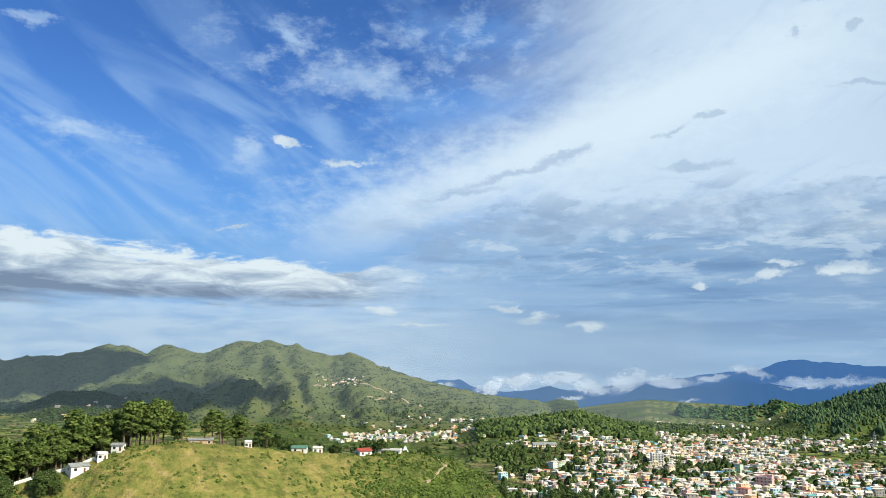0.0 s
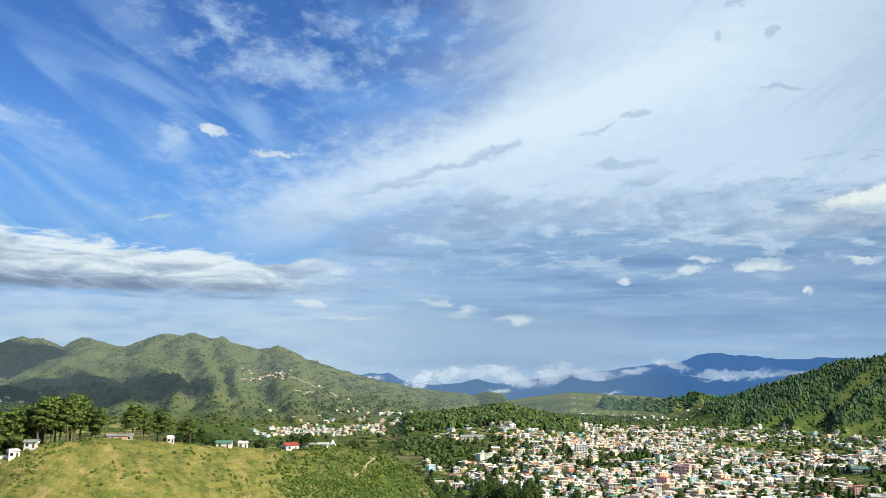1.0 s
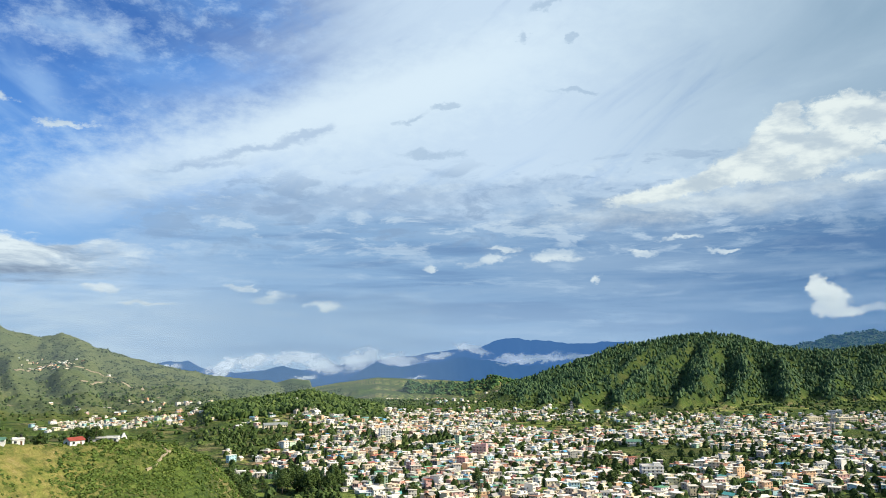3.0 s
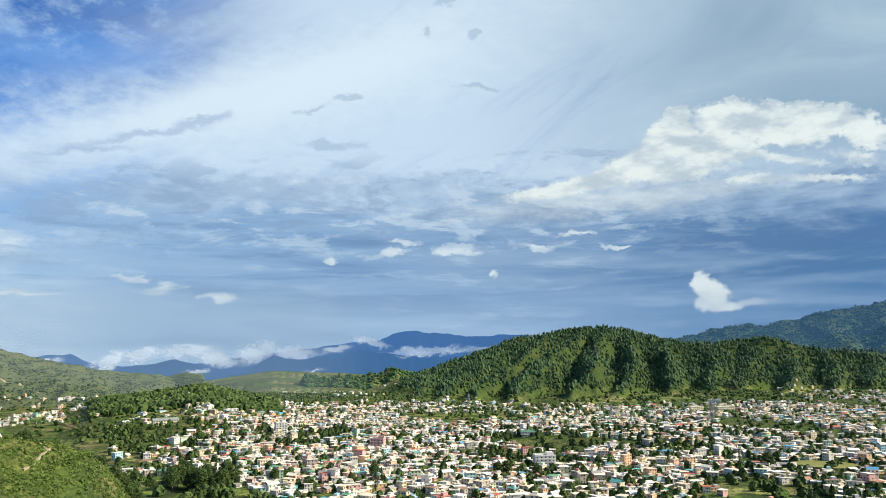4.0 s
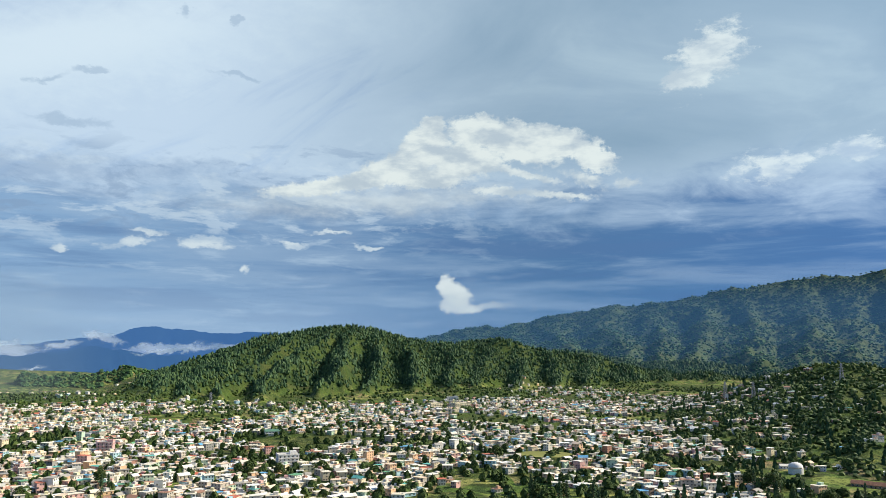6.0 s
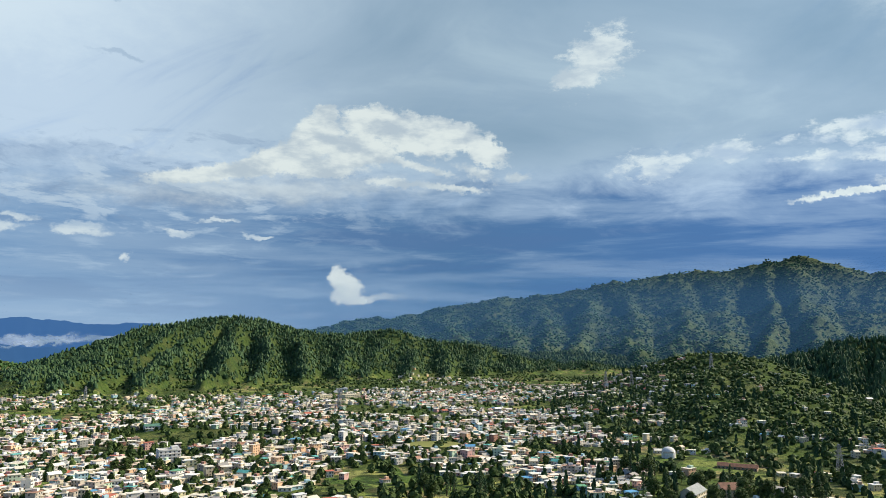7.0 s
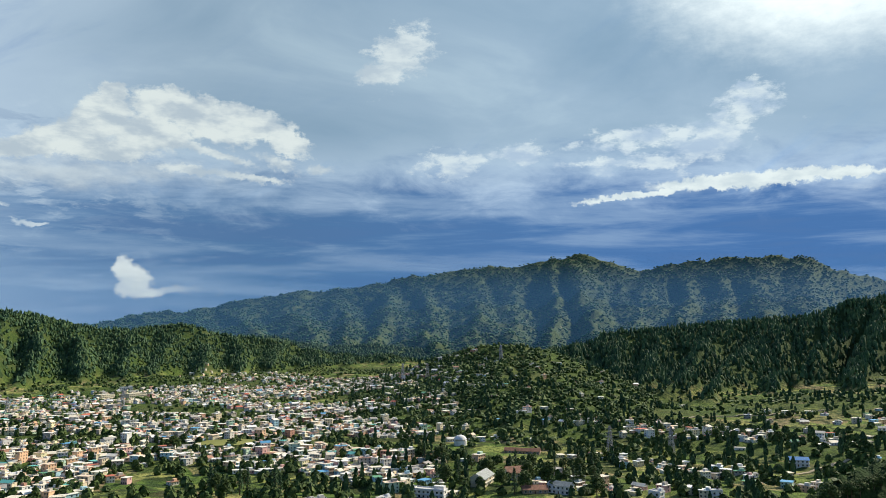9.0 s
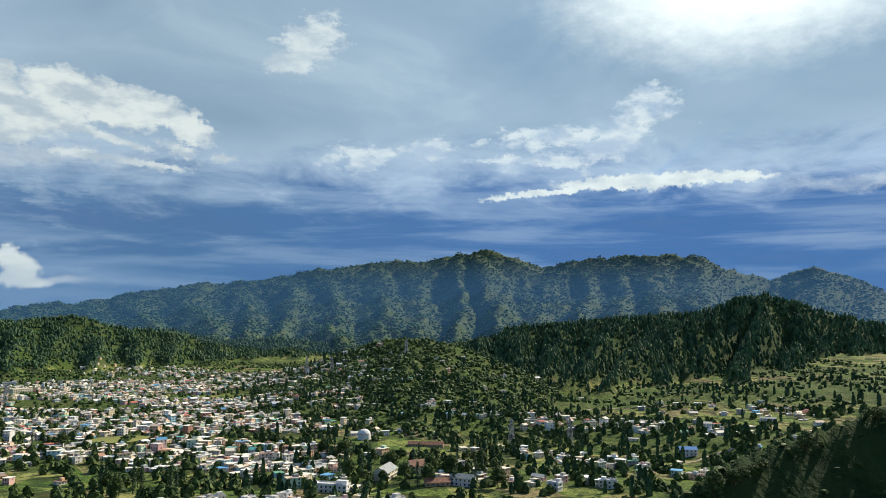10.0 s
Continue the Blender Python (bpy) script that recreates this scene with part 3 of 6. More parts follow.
def ground_material():
    m, N, b = material("hill_ground", 0.95, 0.1)
    at = N.tree.nodes.new("ShaderNodeAttribute")
    at.attribute_name = "cover"
    wood, field, dry = N.split(at.outputs["Vector"])
    where = N.node("ShaderNodeTexCoord").outputs["Object"]
    big, fine = N.noise(where, 0.012, 6, 0.6), N.noise(where, 0.09, 6, 0.65)
    tiny = N.noise(where, 0.7, 4, 0.6)
    grass = N.ramp(fine, [(0.30, (0.036, 0.068, 0.014)), (0.52, (0.085, 0.130, 0.026)), (0.72, (0.155, 0.180, 0.045))])
    grass = N.mix(N.step(big, 0.45, 0.65, 0.0, 0.5), grass, (0.13, 0.115, 0.05))
    px, py, pz = N.split(where)
    terrace = N.math("FRACT", N.mul(N.add(pz, N.mul(big, 6.0)), 0.42))
    plots = N.tree.nodes.new("ShaderNodeTexVoronoi")
    plots.inputs["Scale"].default_value = 0.03
    N.put(plots.inputs["Vector"], N.vmul(where, (1.0, 1.0, 4.0)))
    crop = N.ramp(N.split(plots.outputs["Color"])[0], [(0.1, (0.110, 0.175, 0.036)), (0.4, (0.200, 0.250, 0.058)), (0.65, (0.330, 0.330, 0.105)), (0.9, (0.27, 0.21, 0.11))])
    crop = N.mix(N.step(terrace, 0.55, 0.85, 0.0, 0.9), crop, (0.045, 0.055, 0.02))
    dried = N.ramp(N.noise(where, 0.16, 7, 0.68), [(0.30, (0.060, 0.095, 0.018)), (0.44, (0.165, 0.180, 0.045)), (0.58, (0.255, 0.225, 0.070)), (0.74, (0.40, 0.31, 0.15))])
    # Dark green wood floor; on the near right slope it paints in shade.
    dark_floor = N.ramp(fine, [(0.3, (0.012, 0.028, 0.010)), (0.6, (0.028, 0.052, 0.017)), (0.8, (0.050, 0.075, 0.024))])
    c = N.mix(field, grass, crop)
    c = N.mix(dry, c, dried)
    c = N.mix(wood, c, dark_floor)
    shrub = N.step(N.add(N.mul(N.noise(where, 0.22, 5, 0.7), 0.7), N.mul(fine, 0.3)), 0.50, 0.57)
    c = N.mix(N.mul(N.mul(shrub, N.sub(1.0, N.mul(dry, 0.5))), 0.75), c, (0.030, 0.055, 0.016))
    patch = N.step(N.noise(where, 0.035, 8, 0.72), 0.50, 0.58)
    c = N.mix(N.mul(N.mul(patch, N.sub(1.0, N.mul(dry, 0.75))), 0.6), c, (0.030, 0.058, 0.020))
    ht = N.tree.nodes.new("ShaderNodeAttribute")
    ht.attribute_name = "heath"
    heath = N.ramp(fine, [(0.3, (0.070, 0.100, 0.042)), (0.55, (0.125, 0.150, 0.070)), (0.8, (0.200, 0.200, 0.110))])
    c = N.mix(N.mul(ht.outputs["Fac"], 0.85), c, N.mix(N.mul(shrub, 0.6), heath, (0.040, 0.072, 0.026)))
    scar = N.mul(N.step(N.noise(where, 0.02, 7, 0.7), 0.64, 0.70), N.sub(1.0, wood))
    c = N.mix(N.mul(scar, 0.8), c, (0.30, 0.235, 0.15))
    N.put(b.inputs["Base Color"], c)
    bump(N, b, N.add(N.mul(fine, 2.0), N.mul(tiny, 0.35)), 0.9, 2.2)
    return m


GROUND = ground_material()


def house_paint():
    m, N, b = material("painted_plaster", 0.75, 0.3)
    pick = N.node("ShaderNodeObjectInfo").outputs["Random"]
    isl = N.node("ShaderNodeNewGeometry").outputs["Random Per Island"]
    where = N.node("ShaderNodeTexCoord").outputs["Object"]
    return m, N, b, pick, isl, where


PAINTS = [(0.0, (0.74, 0.70, 0.62)), (0.16, (0.72, 0.62, 0.44)), (0.32, (0.78, 0.76, 0.71)), (0.44, (0.48, 0.44, 0.38)), (0.57, (0.74, 0.48, 0.30)), (0.67, (0.78, 0.72, 0.45)), (0.73, (0.70, 0.42, 0.38)), (0.78, (0.40, 0.62, 0.68)), (0.82, (0.82, 0.81, 0.77)), (0.90, (0.50, 0.66, 0.50)), (0.93, (0.30, 0.30, 0.29)), (0.96, (0.42, 0.22, 0.16))]


def wall_material(single):
    m, N, b, pick, isl, where = house_paint()
    c = N.ramp(pick if single else isl, PAINTS, "CONSTANT")
    stain = N.noise(N.vmul(where, (1, 1, 0.25)), 0.5, 6, 0.65)
    c = N.mix(N.step(stain, 0.50, 0.75, 0.0, 0.55), c, (0.22, 0.20, 0.17))
    N.put(b.inputs["Base Color"], c)
    bump(N, b, stain, 0.2, 0.05)
    return m


def roof_material(single):
    m, N, b, pick, isl, where = house_paint()
    c = N.ramp(pick if single else isl, [(0.0, (0.78, 0.71, 0.57)), (0.24, (0.84, 0.79, 0.68)), (0.44, (0.80, 0.62, 0.46)), (0.56, (0.36, 0.34, 0.31)), (0.68, (0.84, 0.83, 0.79)), (0.84, (0.40, 0.22, 0.15)), (0.89, (0.12, 0.36, 0.60)), (0.92, (0.14, 0.48, 0.42)), (0.945, (0.14, 0.36, 0.20)), (0.965, (0.55, 0.16, 0.10))], "CONSTANT")
    stain = N.noise(where, 0.35, 6, 0.7)
    c = N.mix(N.step(stain, 0.5, 0.75, 0.0, 0.5), c, (0.16, 0.15, 0.13))
    N.put(b.inputs["Base Color"], c)
    return m


def plain(name, colour, rough=0.7, spec=0.3, var=0.35, scale=0.6, metal=0.0):
    m, N, b = material(name, rough, spec)
    where = N.node("ShaderNodeTexCoord").outputs["Object"]
    n = N.noise(where, scale, 6, 0.65)
    c = N.mix(N.step(n, 0.35, 0.7), tuple(x * (1 - var) for x in colour), colour)
    N.put(b.inputs["Base Color"], c)
    b.inputs["Metallic"].default_value = metal
    bump(N, b, n, 0.25, 0.05)
    return m


def leaf_material(name, dark, mid, light, scale, single=False):
    m, N, b = material(name, 0.75, 0.25)
    where = N.node("ShaderNodeTexCoord").outputs["Object"]
    tint = N.node("ShaderNodeObjectInfo").outputs["Random"] if single else N.node("ShaderNodeNewGeometry").outputs["Random Per Island"]
    n = N.add(N.mul(N.noise(where, scale, 5, 0.65), 0.7), N.mul(tint, 0.3))
    c = N.ramp(n, [(0.30, dark), (0.50, mid), (0.72, light)])
    N.put(b.inputs["Base Color"], c)
    return m


WALL, WALLS = wall_material(True), wall_material(False)
ROOF, ROOFS = roof_material(True), roof_material(False)
GLASS = plain("dark_window_glass", (0.035, 0.042, 0.05), 0.12, 0.6, 0.3)
CONCRETE = plain("weathered_concrete", (0.74, 0.71, 0.65), 0.9, 0.2)
WHITEWASH = plain("white_limewash", (0.80, 0.79, 0.75), 0.85, 0.2, 0.18)
TANK = plain("black_plastic", (0.02, 0.02, 0.022), 0.5, 0.4)
STEEL = plain("galvanised_steel", (0.42, 0.43, 0.45), 0.5, 0.5, 0.3, 0.8, 0.6)
BARK = plain("pine_bark", (0.20, 0.155, 0.115), 0.95, 0.1, 0.5, 2.0)
PINE = leaf_material("pine_needles", (0.036, 0.066, 0.014), (0.095, 0.150, 0.030), (0.175, 0.220, 0.052), 0.5)
LEAVES = leaf_material("broad_leaves", (0.022, 0.044, 0.012), (0.056, 0.100, 0.022), (0.125, 0.170, 0.042), 0.4)
CONIFER = leaf_material("conifer_wood", (0.018, 0.048, 0.022), (0.046, 0.102, 0.040), (0.100, 0.160, 0.056), 0.05)
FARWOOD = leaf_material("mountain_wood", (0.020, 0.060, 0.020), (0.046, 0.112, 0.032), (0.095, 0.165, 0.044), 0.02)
UPLAND = leaf_material("upland_scrub", (0.024, 0.046, 0.018), (0.046, 0.076, 0.026), (0.080, 0.110, 0.038), 0.03)
BUSH = leaf_material("sunny_bushes", (0.035, 0.070, 0.012), (0.085, 0.135, 0.022), (0.150, 0.190, 0.040), 0.25)
SCRUB = leaf_material("scrub_leaves", (0.020, 0.036, 0.010), (0.055, 0.085, 0.020), (0.11, 0.13, 0.04), 0.2)


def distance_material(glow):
    """Far ranges; thirty kilometres of blue air is painted into colour and emission."""
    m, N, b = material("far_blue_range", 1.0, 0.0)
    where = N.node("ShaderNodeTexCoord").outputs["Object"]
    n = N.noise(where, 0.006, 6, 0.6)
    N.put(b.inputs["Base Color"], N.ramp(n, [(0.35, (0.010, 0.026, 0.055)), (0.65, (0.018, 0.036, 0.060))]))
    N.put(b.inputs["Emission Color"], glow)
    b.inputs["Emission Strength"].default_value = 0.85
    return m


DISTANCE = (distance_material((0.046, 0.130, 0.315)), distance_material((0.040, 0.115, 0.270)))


# ---------- mesh helpers ----------
def mesh_from(name, verts, faces, mats, index=None, smoothed=False):
    """A mesh from arrays: verts (n, 3), faces (m, 3 or 4), all alike."""
    verts, faces = np.ascontiguousarray(verts, np.float32), np.ascontiguousarray(faces, np.int32)
    me = bpy.data.meshes.new(name)
    k = faces.shape[1]
    me.vertices.add(len(verts))
    me.vertices.foreach_set("co", verts.ravel())
    me.loops.add(faces.size)
    me.loops.foreach_set("vertex_index", faces.ravel())
    me.polygons.add(len(faces))
    me.polygons.foreach_set("loop_start", np.arange(len(faces), dtype=np.int32) * k)
    for mt in mats:
        me.materials.append(mt)
    if index is not None:
        me.polygons.foreach_set("material_index", np.ascontiguousarray(index, np.int32))
    me.polygons.foreach_set("use_smooth", np.full(len(faces), smoothed))
    me.update(calc_edges=True)
    return me


def part(name, bm, mt, parent=None, label=""):
    me = bpy.data.meshes.new(name)
    bm.normal_update()
    bm.to_mesh(me)
    bm.free()
    me.materials.append(mt)
    ob = new(name, me)
    if parent is not None:
        ob.parent = parent
    if label:
        ob["label"] = label
    return ob


def box(bm, x0, x1, y0, y1, z0, z1, m=None):
    vs = [Vector((x, y, z)) for z in (z0, z1) for x, y in ((x0, y0), (x1, y0), (x1, y1), (x0, y1))]
    vs = [bm.verts.new(m @ v if m else v) for v in vs]
    for f in ((3, 2, 1, 0), (4, 5, 6, 7), (0, 1, 5, 4), (1, 2, 6, 5), (2, 3, 7, 6), (3, 0, 4, 7)):
        bm.faces.new([vs[i] for i in f])
    return vs


def boxed(name, dims, mt, parent, label="", bevel=0.0):
    bm = bmesh.new()
    box(bm, *dims)
    if bevel:
        bmesh.ops.bevel(bm, geom=bm.edges[:], offset=bevel, segments=1, affect="EDGES")
    return part(name, bm, mt, parent, label)


def stamp(base_v, base_f, places, scales, turns, jitter=0.0, seed=3):
    """Many copies of one small mesh joined into arrays."""
    rng = np.random.default_rng(seed)
    n, k = len(places), len(base_v)
    v = np.repeat(base_v[None], n, 0)
    if jitter:
        v = v + rng.normal(0, jitter, v.shape)
    v = v * scales[:, None, :]
    c, s = np.cos(turns)[:, None], np.sin(turns)[:, None]
    x, y = v[..., 0] * c - v[..., 1] * s, v[..., 0] * s + v[..., 1] * c
    v = np.stack([x, y, v[..., 2]], -1) + places[:, None, :]
    f = base_f[None] + (np.arange(n) * k)[:, None, None]
    return v.reshape(-1, 3), f.reshape(-1, base_f.shape[1])


def polar(az, r):
    a = np.radians(az)
    return np.stack([r * np.sin(a), r * np.cos(a), land(az, r)], -1)


# ---------- the ground: one sheet out to the horizon ----------
def build_ground():
    cols = np.concatenate([np.arange(-50, 125, 0.17), np.arange(125, 310, 5.0)])
    rows = np.concatenate([[0.0, 0.8, 1.6, 3.0], np.geomspace(5, 86, 14), np.arange(89, 184, 3.0), np.arange(184, 480, 3.0), np.geomspace(488, 1200, 85), np.arange(1212, 4640, 14.0), np.arange(4650, 4960, 60.0)])
    az, r = np.meshgrid(cols, rows)
    v = polar(az, r).reshape(-1, 3)
    w, h = len(cols), len(rows)
    i, j = np.meshgrid(np.arange(w), np.arange(h - 1))
    a, b = j * w + i, j * w + (i + 1) % w
    f = np.stack([a, a + w, b + w, b], -1).reshape(-1, 4)
    me = mesh_from("ground", v, f, [GROUND], smoothed=True)
    wood, field, dry = cover(az, r)
    at = me.attributes.new("cover", "FLOAT_VECTOR", "POINT")
    at.data.foreach_set("vector", np.stack([wood, field, dry], -1).astype(np.float32).ravel())
    ht = me.attributes.new("heath", "FLOAT", "POINT")
    z = v[:, 2].reshape(az.shape)
    west = np.maximum(smooth(only(mount_west, az, r) - z, -6, 1), smooth(only(mount_main, az, r) - z, -6, 1)) * smooth(r, 1600, 1900)
    ht.data.foreach_set("value", np.maximum(0.5 * smooth(only(mount_north, az, r) - z, -6, 1), 0.9 * west).astype(np.float32).ravel())
    ob = new("ground", me)
    tagged(ob, "green valley floor, terraced fields and grassy hillsides around the town", "ground", kind="structure")
    return ob


build_ground()


def build_far_range():
    """Blue ranges at the edge of sight, one behind the other."""
    for n, far, low, a0, a1, pts, seed in (
        (0, 4940, -4.0, 8, 46, ((8, -1.4), (14, -0.6), (19.1, 0.05), (20.6, 0.25), (22, 0.42), (23.3, 0.88), (24.5, 1.03), (26.5, 0.85), (28.9, 0.52), (30.4, 0.62), (30.9, 0.78), (32.4, 0.68), (36, 0.3), (46, -1.0)), 5),
        (0, 4935, -4.0, -8, 12, ((-8, -1.6), (-2, -0.8), (-0.6, -0.62), (1.2, -0.42), (2.1, -0.95), (4, -1.3), (8, -1.2), (12, -1.8)), 15),
        (1, 4850, -4.0, 9, 44, ((9, -3.2), (11.6, -2.35), (12.9, -1.6), (14.5, -0.66), (15.4, -0.95), (16.4, -1.05), (17.6, -0.82), (18.7, -0.75), (20.7, -0.30), (22, -0.5), (24.6, -0.85), (27.5, -1.1), (33, -1.6), (44, -2.4)), 8),
        (1, 4840, -4.0, 1, 13, ((1, -2.4), (4.6, -1.75), (6.4, -1.2), (7.8, -0.86), (9.2, -1.3), (10.6, -1.9), (13, -2.8)), 18)):
        az = np.arange(a0, a1, 0.08)
        el = line(az, *pts) + (fbm(az * 1.1, az * 0, seed, 5) - 0.5) * 0.26
        lev = np.linspace(0, 1, 26)
        A, L = np.meshgrid(az, lev)
        top = EYE + far * np.tan(np.radians(np.broadcast_to(el, A.shape)))
        bot = EYE + far * math.tan(math.radians(low))
        z = bot + (top - bot) * L
        rr = far - (1 - L) * 26 - 20 * gullies(A * 0.9 + L * 0.9, L * 1.2, seed + 2) * (1 - L)
        v = np.stack([rr * np.sin(np.radians(A)), rr * np.cos(np.radians(A)), z], -1).reshape(-1, 3)
        w = len(az)
        i, j = np.meshgrid(np.arange(w - 1), np.arange(25))
        a = j * w + i
        f = np.stack([a, a + 1, a + w + 1, a + w], -1).reshape(-1, 4)
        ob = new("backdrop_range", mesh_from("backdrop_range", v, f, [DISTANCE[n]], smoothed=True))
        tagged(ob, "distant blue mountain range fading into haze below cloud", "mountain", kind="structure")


build_far_range()


# ---------- clouds added out of view, up towards the sun, to shade the western slopes ---
def build_shade_cloud(az, r, along, wide, deep):
    """A flat cumulus up towards the sun from a shaded slope."""
    rng = random.Random(int(r))
    at = Vector((r * math.sin(radians(az)), r * math.cos(radians(az)), 60)) + sun_dir * along
    bm = bmesh.new()
    bmesh.ops.create_icosphere(bm, subdivisions=5, radius=1.0)
    for v in bm.verts:
        p = v.co.copy()
        k = 1 + 0.30 * noise.fractal(p * 2.2 + Vector((r, 0, 0)), 0.9, 2.0, 5)
        v.co = Vector((p.x * wide * k, p.y * deep * k, (p.z if p.z > 0 else p.z * 0.35) * 90 * k))
    ob = part("backdrop_cloud", bm, CLOUD)
    for p in ob.data.polygons:
        p.use_smooth = True
    ob.location = at
    tagged(ob, "flat white cumulus cloud added out of view to shade the western slopes", "cloud", kind="structure")


CLOUD = plain("cloud_white", (0.85, 0.86, 0.88), 1.0, 0.0, 0.1, 0.01)
build_shade_cloud(-24.0, 2350, 5000, 480, 300)
build_shade_cloud(-29.5, 3650, 4700, 620, 560)


# ---------- woods, drawn as one mass each ----------
def crown_mesh(kind, sides=6):
    """A small low crown: tall for conifers, round for broad-leaved trees."""
    rings = {"conifer": ((0.14, 0.9), (0.52, 0.82)), "round": ((0.22, 0.85), (0.66, 0.90)), "slim": ((0.12, 0.8), (0.55, 0.62)), "pine": ((0.16, 0.92), (0.60, 0.72))}[kind]
    v = []
    for n, (z, w) in enumerate(rings):
        for i in range(sides):
            a = math.tau * (i + 0.5 * n) / sides
            v.append((w * math.cos(a), w * math.sin(a), z + 0.05 * (i % 2)))
    v += [(0.1, 0, 0.86 if kind == "round" else 1.0), (0, 0, 0.0)]
    f = []
    for i in range(sides):
        j = (i + 1) % sides
        f += [(i, j, sides + i), (j, sides + j, sides + i), (sides + i, sides + j, 2 * sides), (j, i, 2 * sides + 1)]
    return np.array(v, float), np.array(f)


def leafy_mesh(kind, count=34):
    """A crown of loose leaf tufts within a unit shape: round or slim."""
    rng = np.random.default_rng(17)
    v, f = [], []
    for k in range(count):
        q = (k + 0.5) / count
        z = 0.12 + 0.86 * q
        girth = math.sqrt(max(0.05, 1 - (2 * z - 0.95) ** 2)) if kind == "round" else 1.05 * (1.02 - z) ** 0.7 + 0.05
        a = 2.4 * k + rng.uniform(-0.3, 0.3)
        k_out = girth * rng.uniform(0.5, 0.92)
        u = np.array([math.cos(a), math.sin(a), 1.4 * z - 0.5])
        c = np.array([k_out * u[0], k_out * u[1], z])
        side = np.cross(u, [0, 0, 1.0]) + rng.normal(0, 0.3, 3)
        side *= 0.42 / np.linalg.norm(side)
        rise = np.cross(side, u) + rng.normal(0, 0.12, 3)
        rise *= np.array([0.42, 0.42, 0.2]) / np.linalg.norm(rise)
        n = len(v)
        v += [c - side - rise, c + side - rise, c + 0.8 * side + rise, c - 0.8 * side + rise]
        f.append((n, n + 1, n + 2, n + 3))
    return np.array(v), np.array(f)


def scatter(rng, n, az0, az1, r0, r1):
    """Points spread evenly over a sector of the plan."""
    return rng.uniform(az0, az1, n), np.sqrt(rng.uniform(r0 * r0, r1 * r1, n))


def wood(name, label, kind, az, r, high, wide, mt, seed, jitter=0.13, sides=6, tufts=0):
    rng = np.random.default_rng(seed)
    n = len(az)
    h = high * rng.uniform(0.65, 1.3, n)
    w = wide * rng.uniform(0.7, 1.3, n) * 0.5
    v, f = stamp(*(leafy_mesh(kind, tufts) if tufts else crown_mesh(kind, sides)), polar(az, r) - np.array([0, 0, 0.8]), np.stack([w, w, h], -1), rng.uniform(0, 6.3, n), jitter, seed + 1)
    ob = new(name, mesh_from(name, v, f, [mt]))
    tagged(ob, label, "trees", kind="stuff")
    return ob


rng = np.random.default_rng(7)
az, r = scatter(rng, 48000, 16, 80, 1500, 3050)
w_, f_, d_ = cover(az, r)
keep = (rng.random(len(az)) < 0.95 * w_) & on_hill(az, r, hill_pine)
wood("pine_forest", "dense dark green pine forest covering the hill behind town", "pine", az[keep], r[keep], 10.5, 8.0, CONIFER, 1, 0.14, 5)
az, r = scatter(rng, 42000, 55, 108, 900, 2250)
w_, f_, d_ = cover(az, r)
keep = (rng.random(len(az)) < 0.9 * w_ + 0.04) & on_hill(az, r, hill_east)
wood("conifer_forest", "tall dark conifers covering the shaded eastern hill", "pine", az[keep], r[keep], 12.0, 6.6, CONIFER, 2, 0.14, 5)
az, r = scatter(rng, 22000, 54, 88, 820, 1560)
w_, f_, d_ = cover(az, r)
keep = (rng.random(len(az)) < 0.85 * w_ + 0.16) & on_hill(az, r, hill_shoulder)
wood("shoulder_wood", "green trees and bushes on the terraced shoulder of the hill", "round", az[keep], r[keep], 6.0, 6.5, LEAVES, 5, 0.16, 5)
az, r = scatter(rng, 46000, 38, 108, 2500, 4600)
w_, f_, d_ = cover(az, r)
keep = (rng.random(len(az)) < 0.85 * w_ + 0.05) & on_hill(az, r, mount_north)
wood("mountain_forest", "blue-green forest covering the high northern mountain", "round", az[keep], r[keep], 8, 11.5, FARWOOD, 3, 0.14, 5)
az, r = scatter(rng, 46000, -34, 12, 1500, 4050)
w_, f_, d_ = cover(az, r)
keep = (rng.random(len(az)) < 0.75 * w_ + 0.16) & (r > 1600)
wood("scrub_wood", "scattered scrub and trees over the western mountain slopes", "round", az[keep], r[keep], 4.5, 6.5, UPLAND, 4, 0.14, 5)


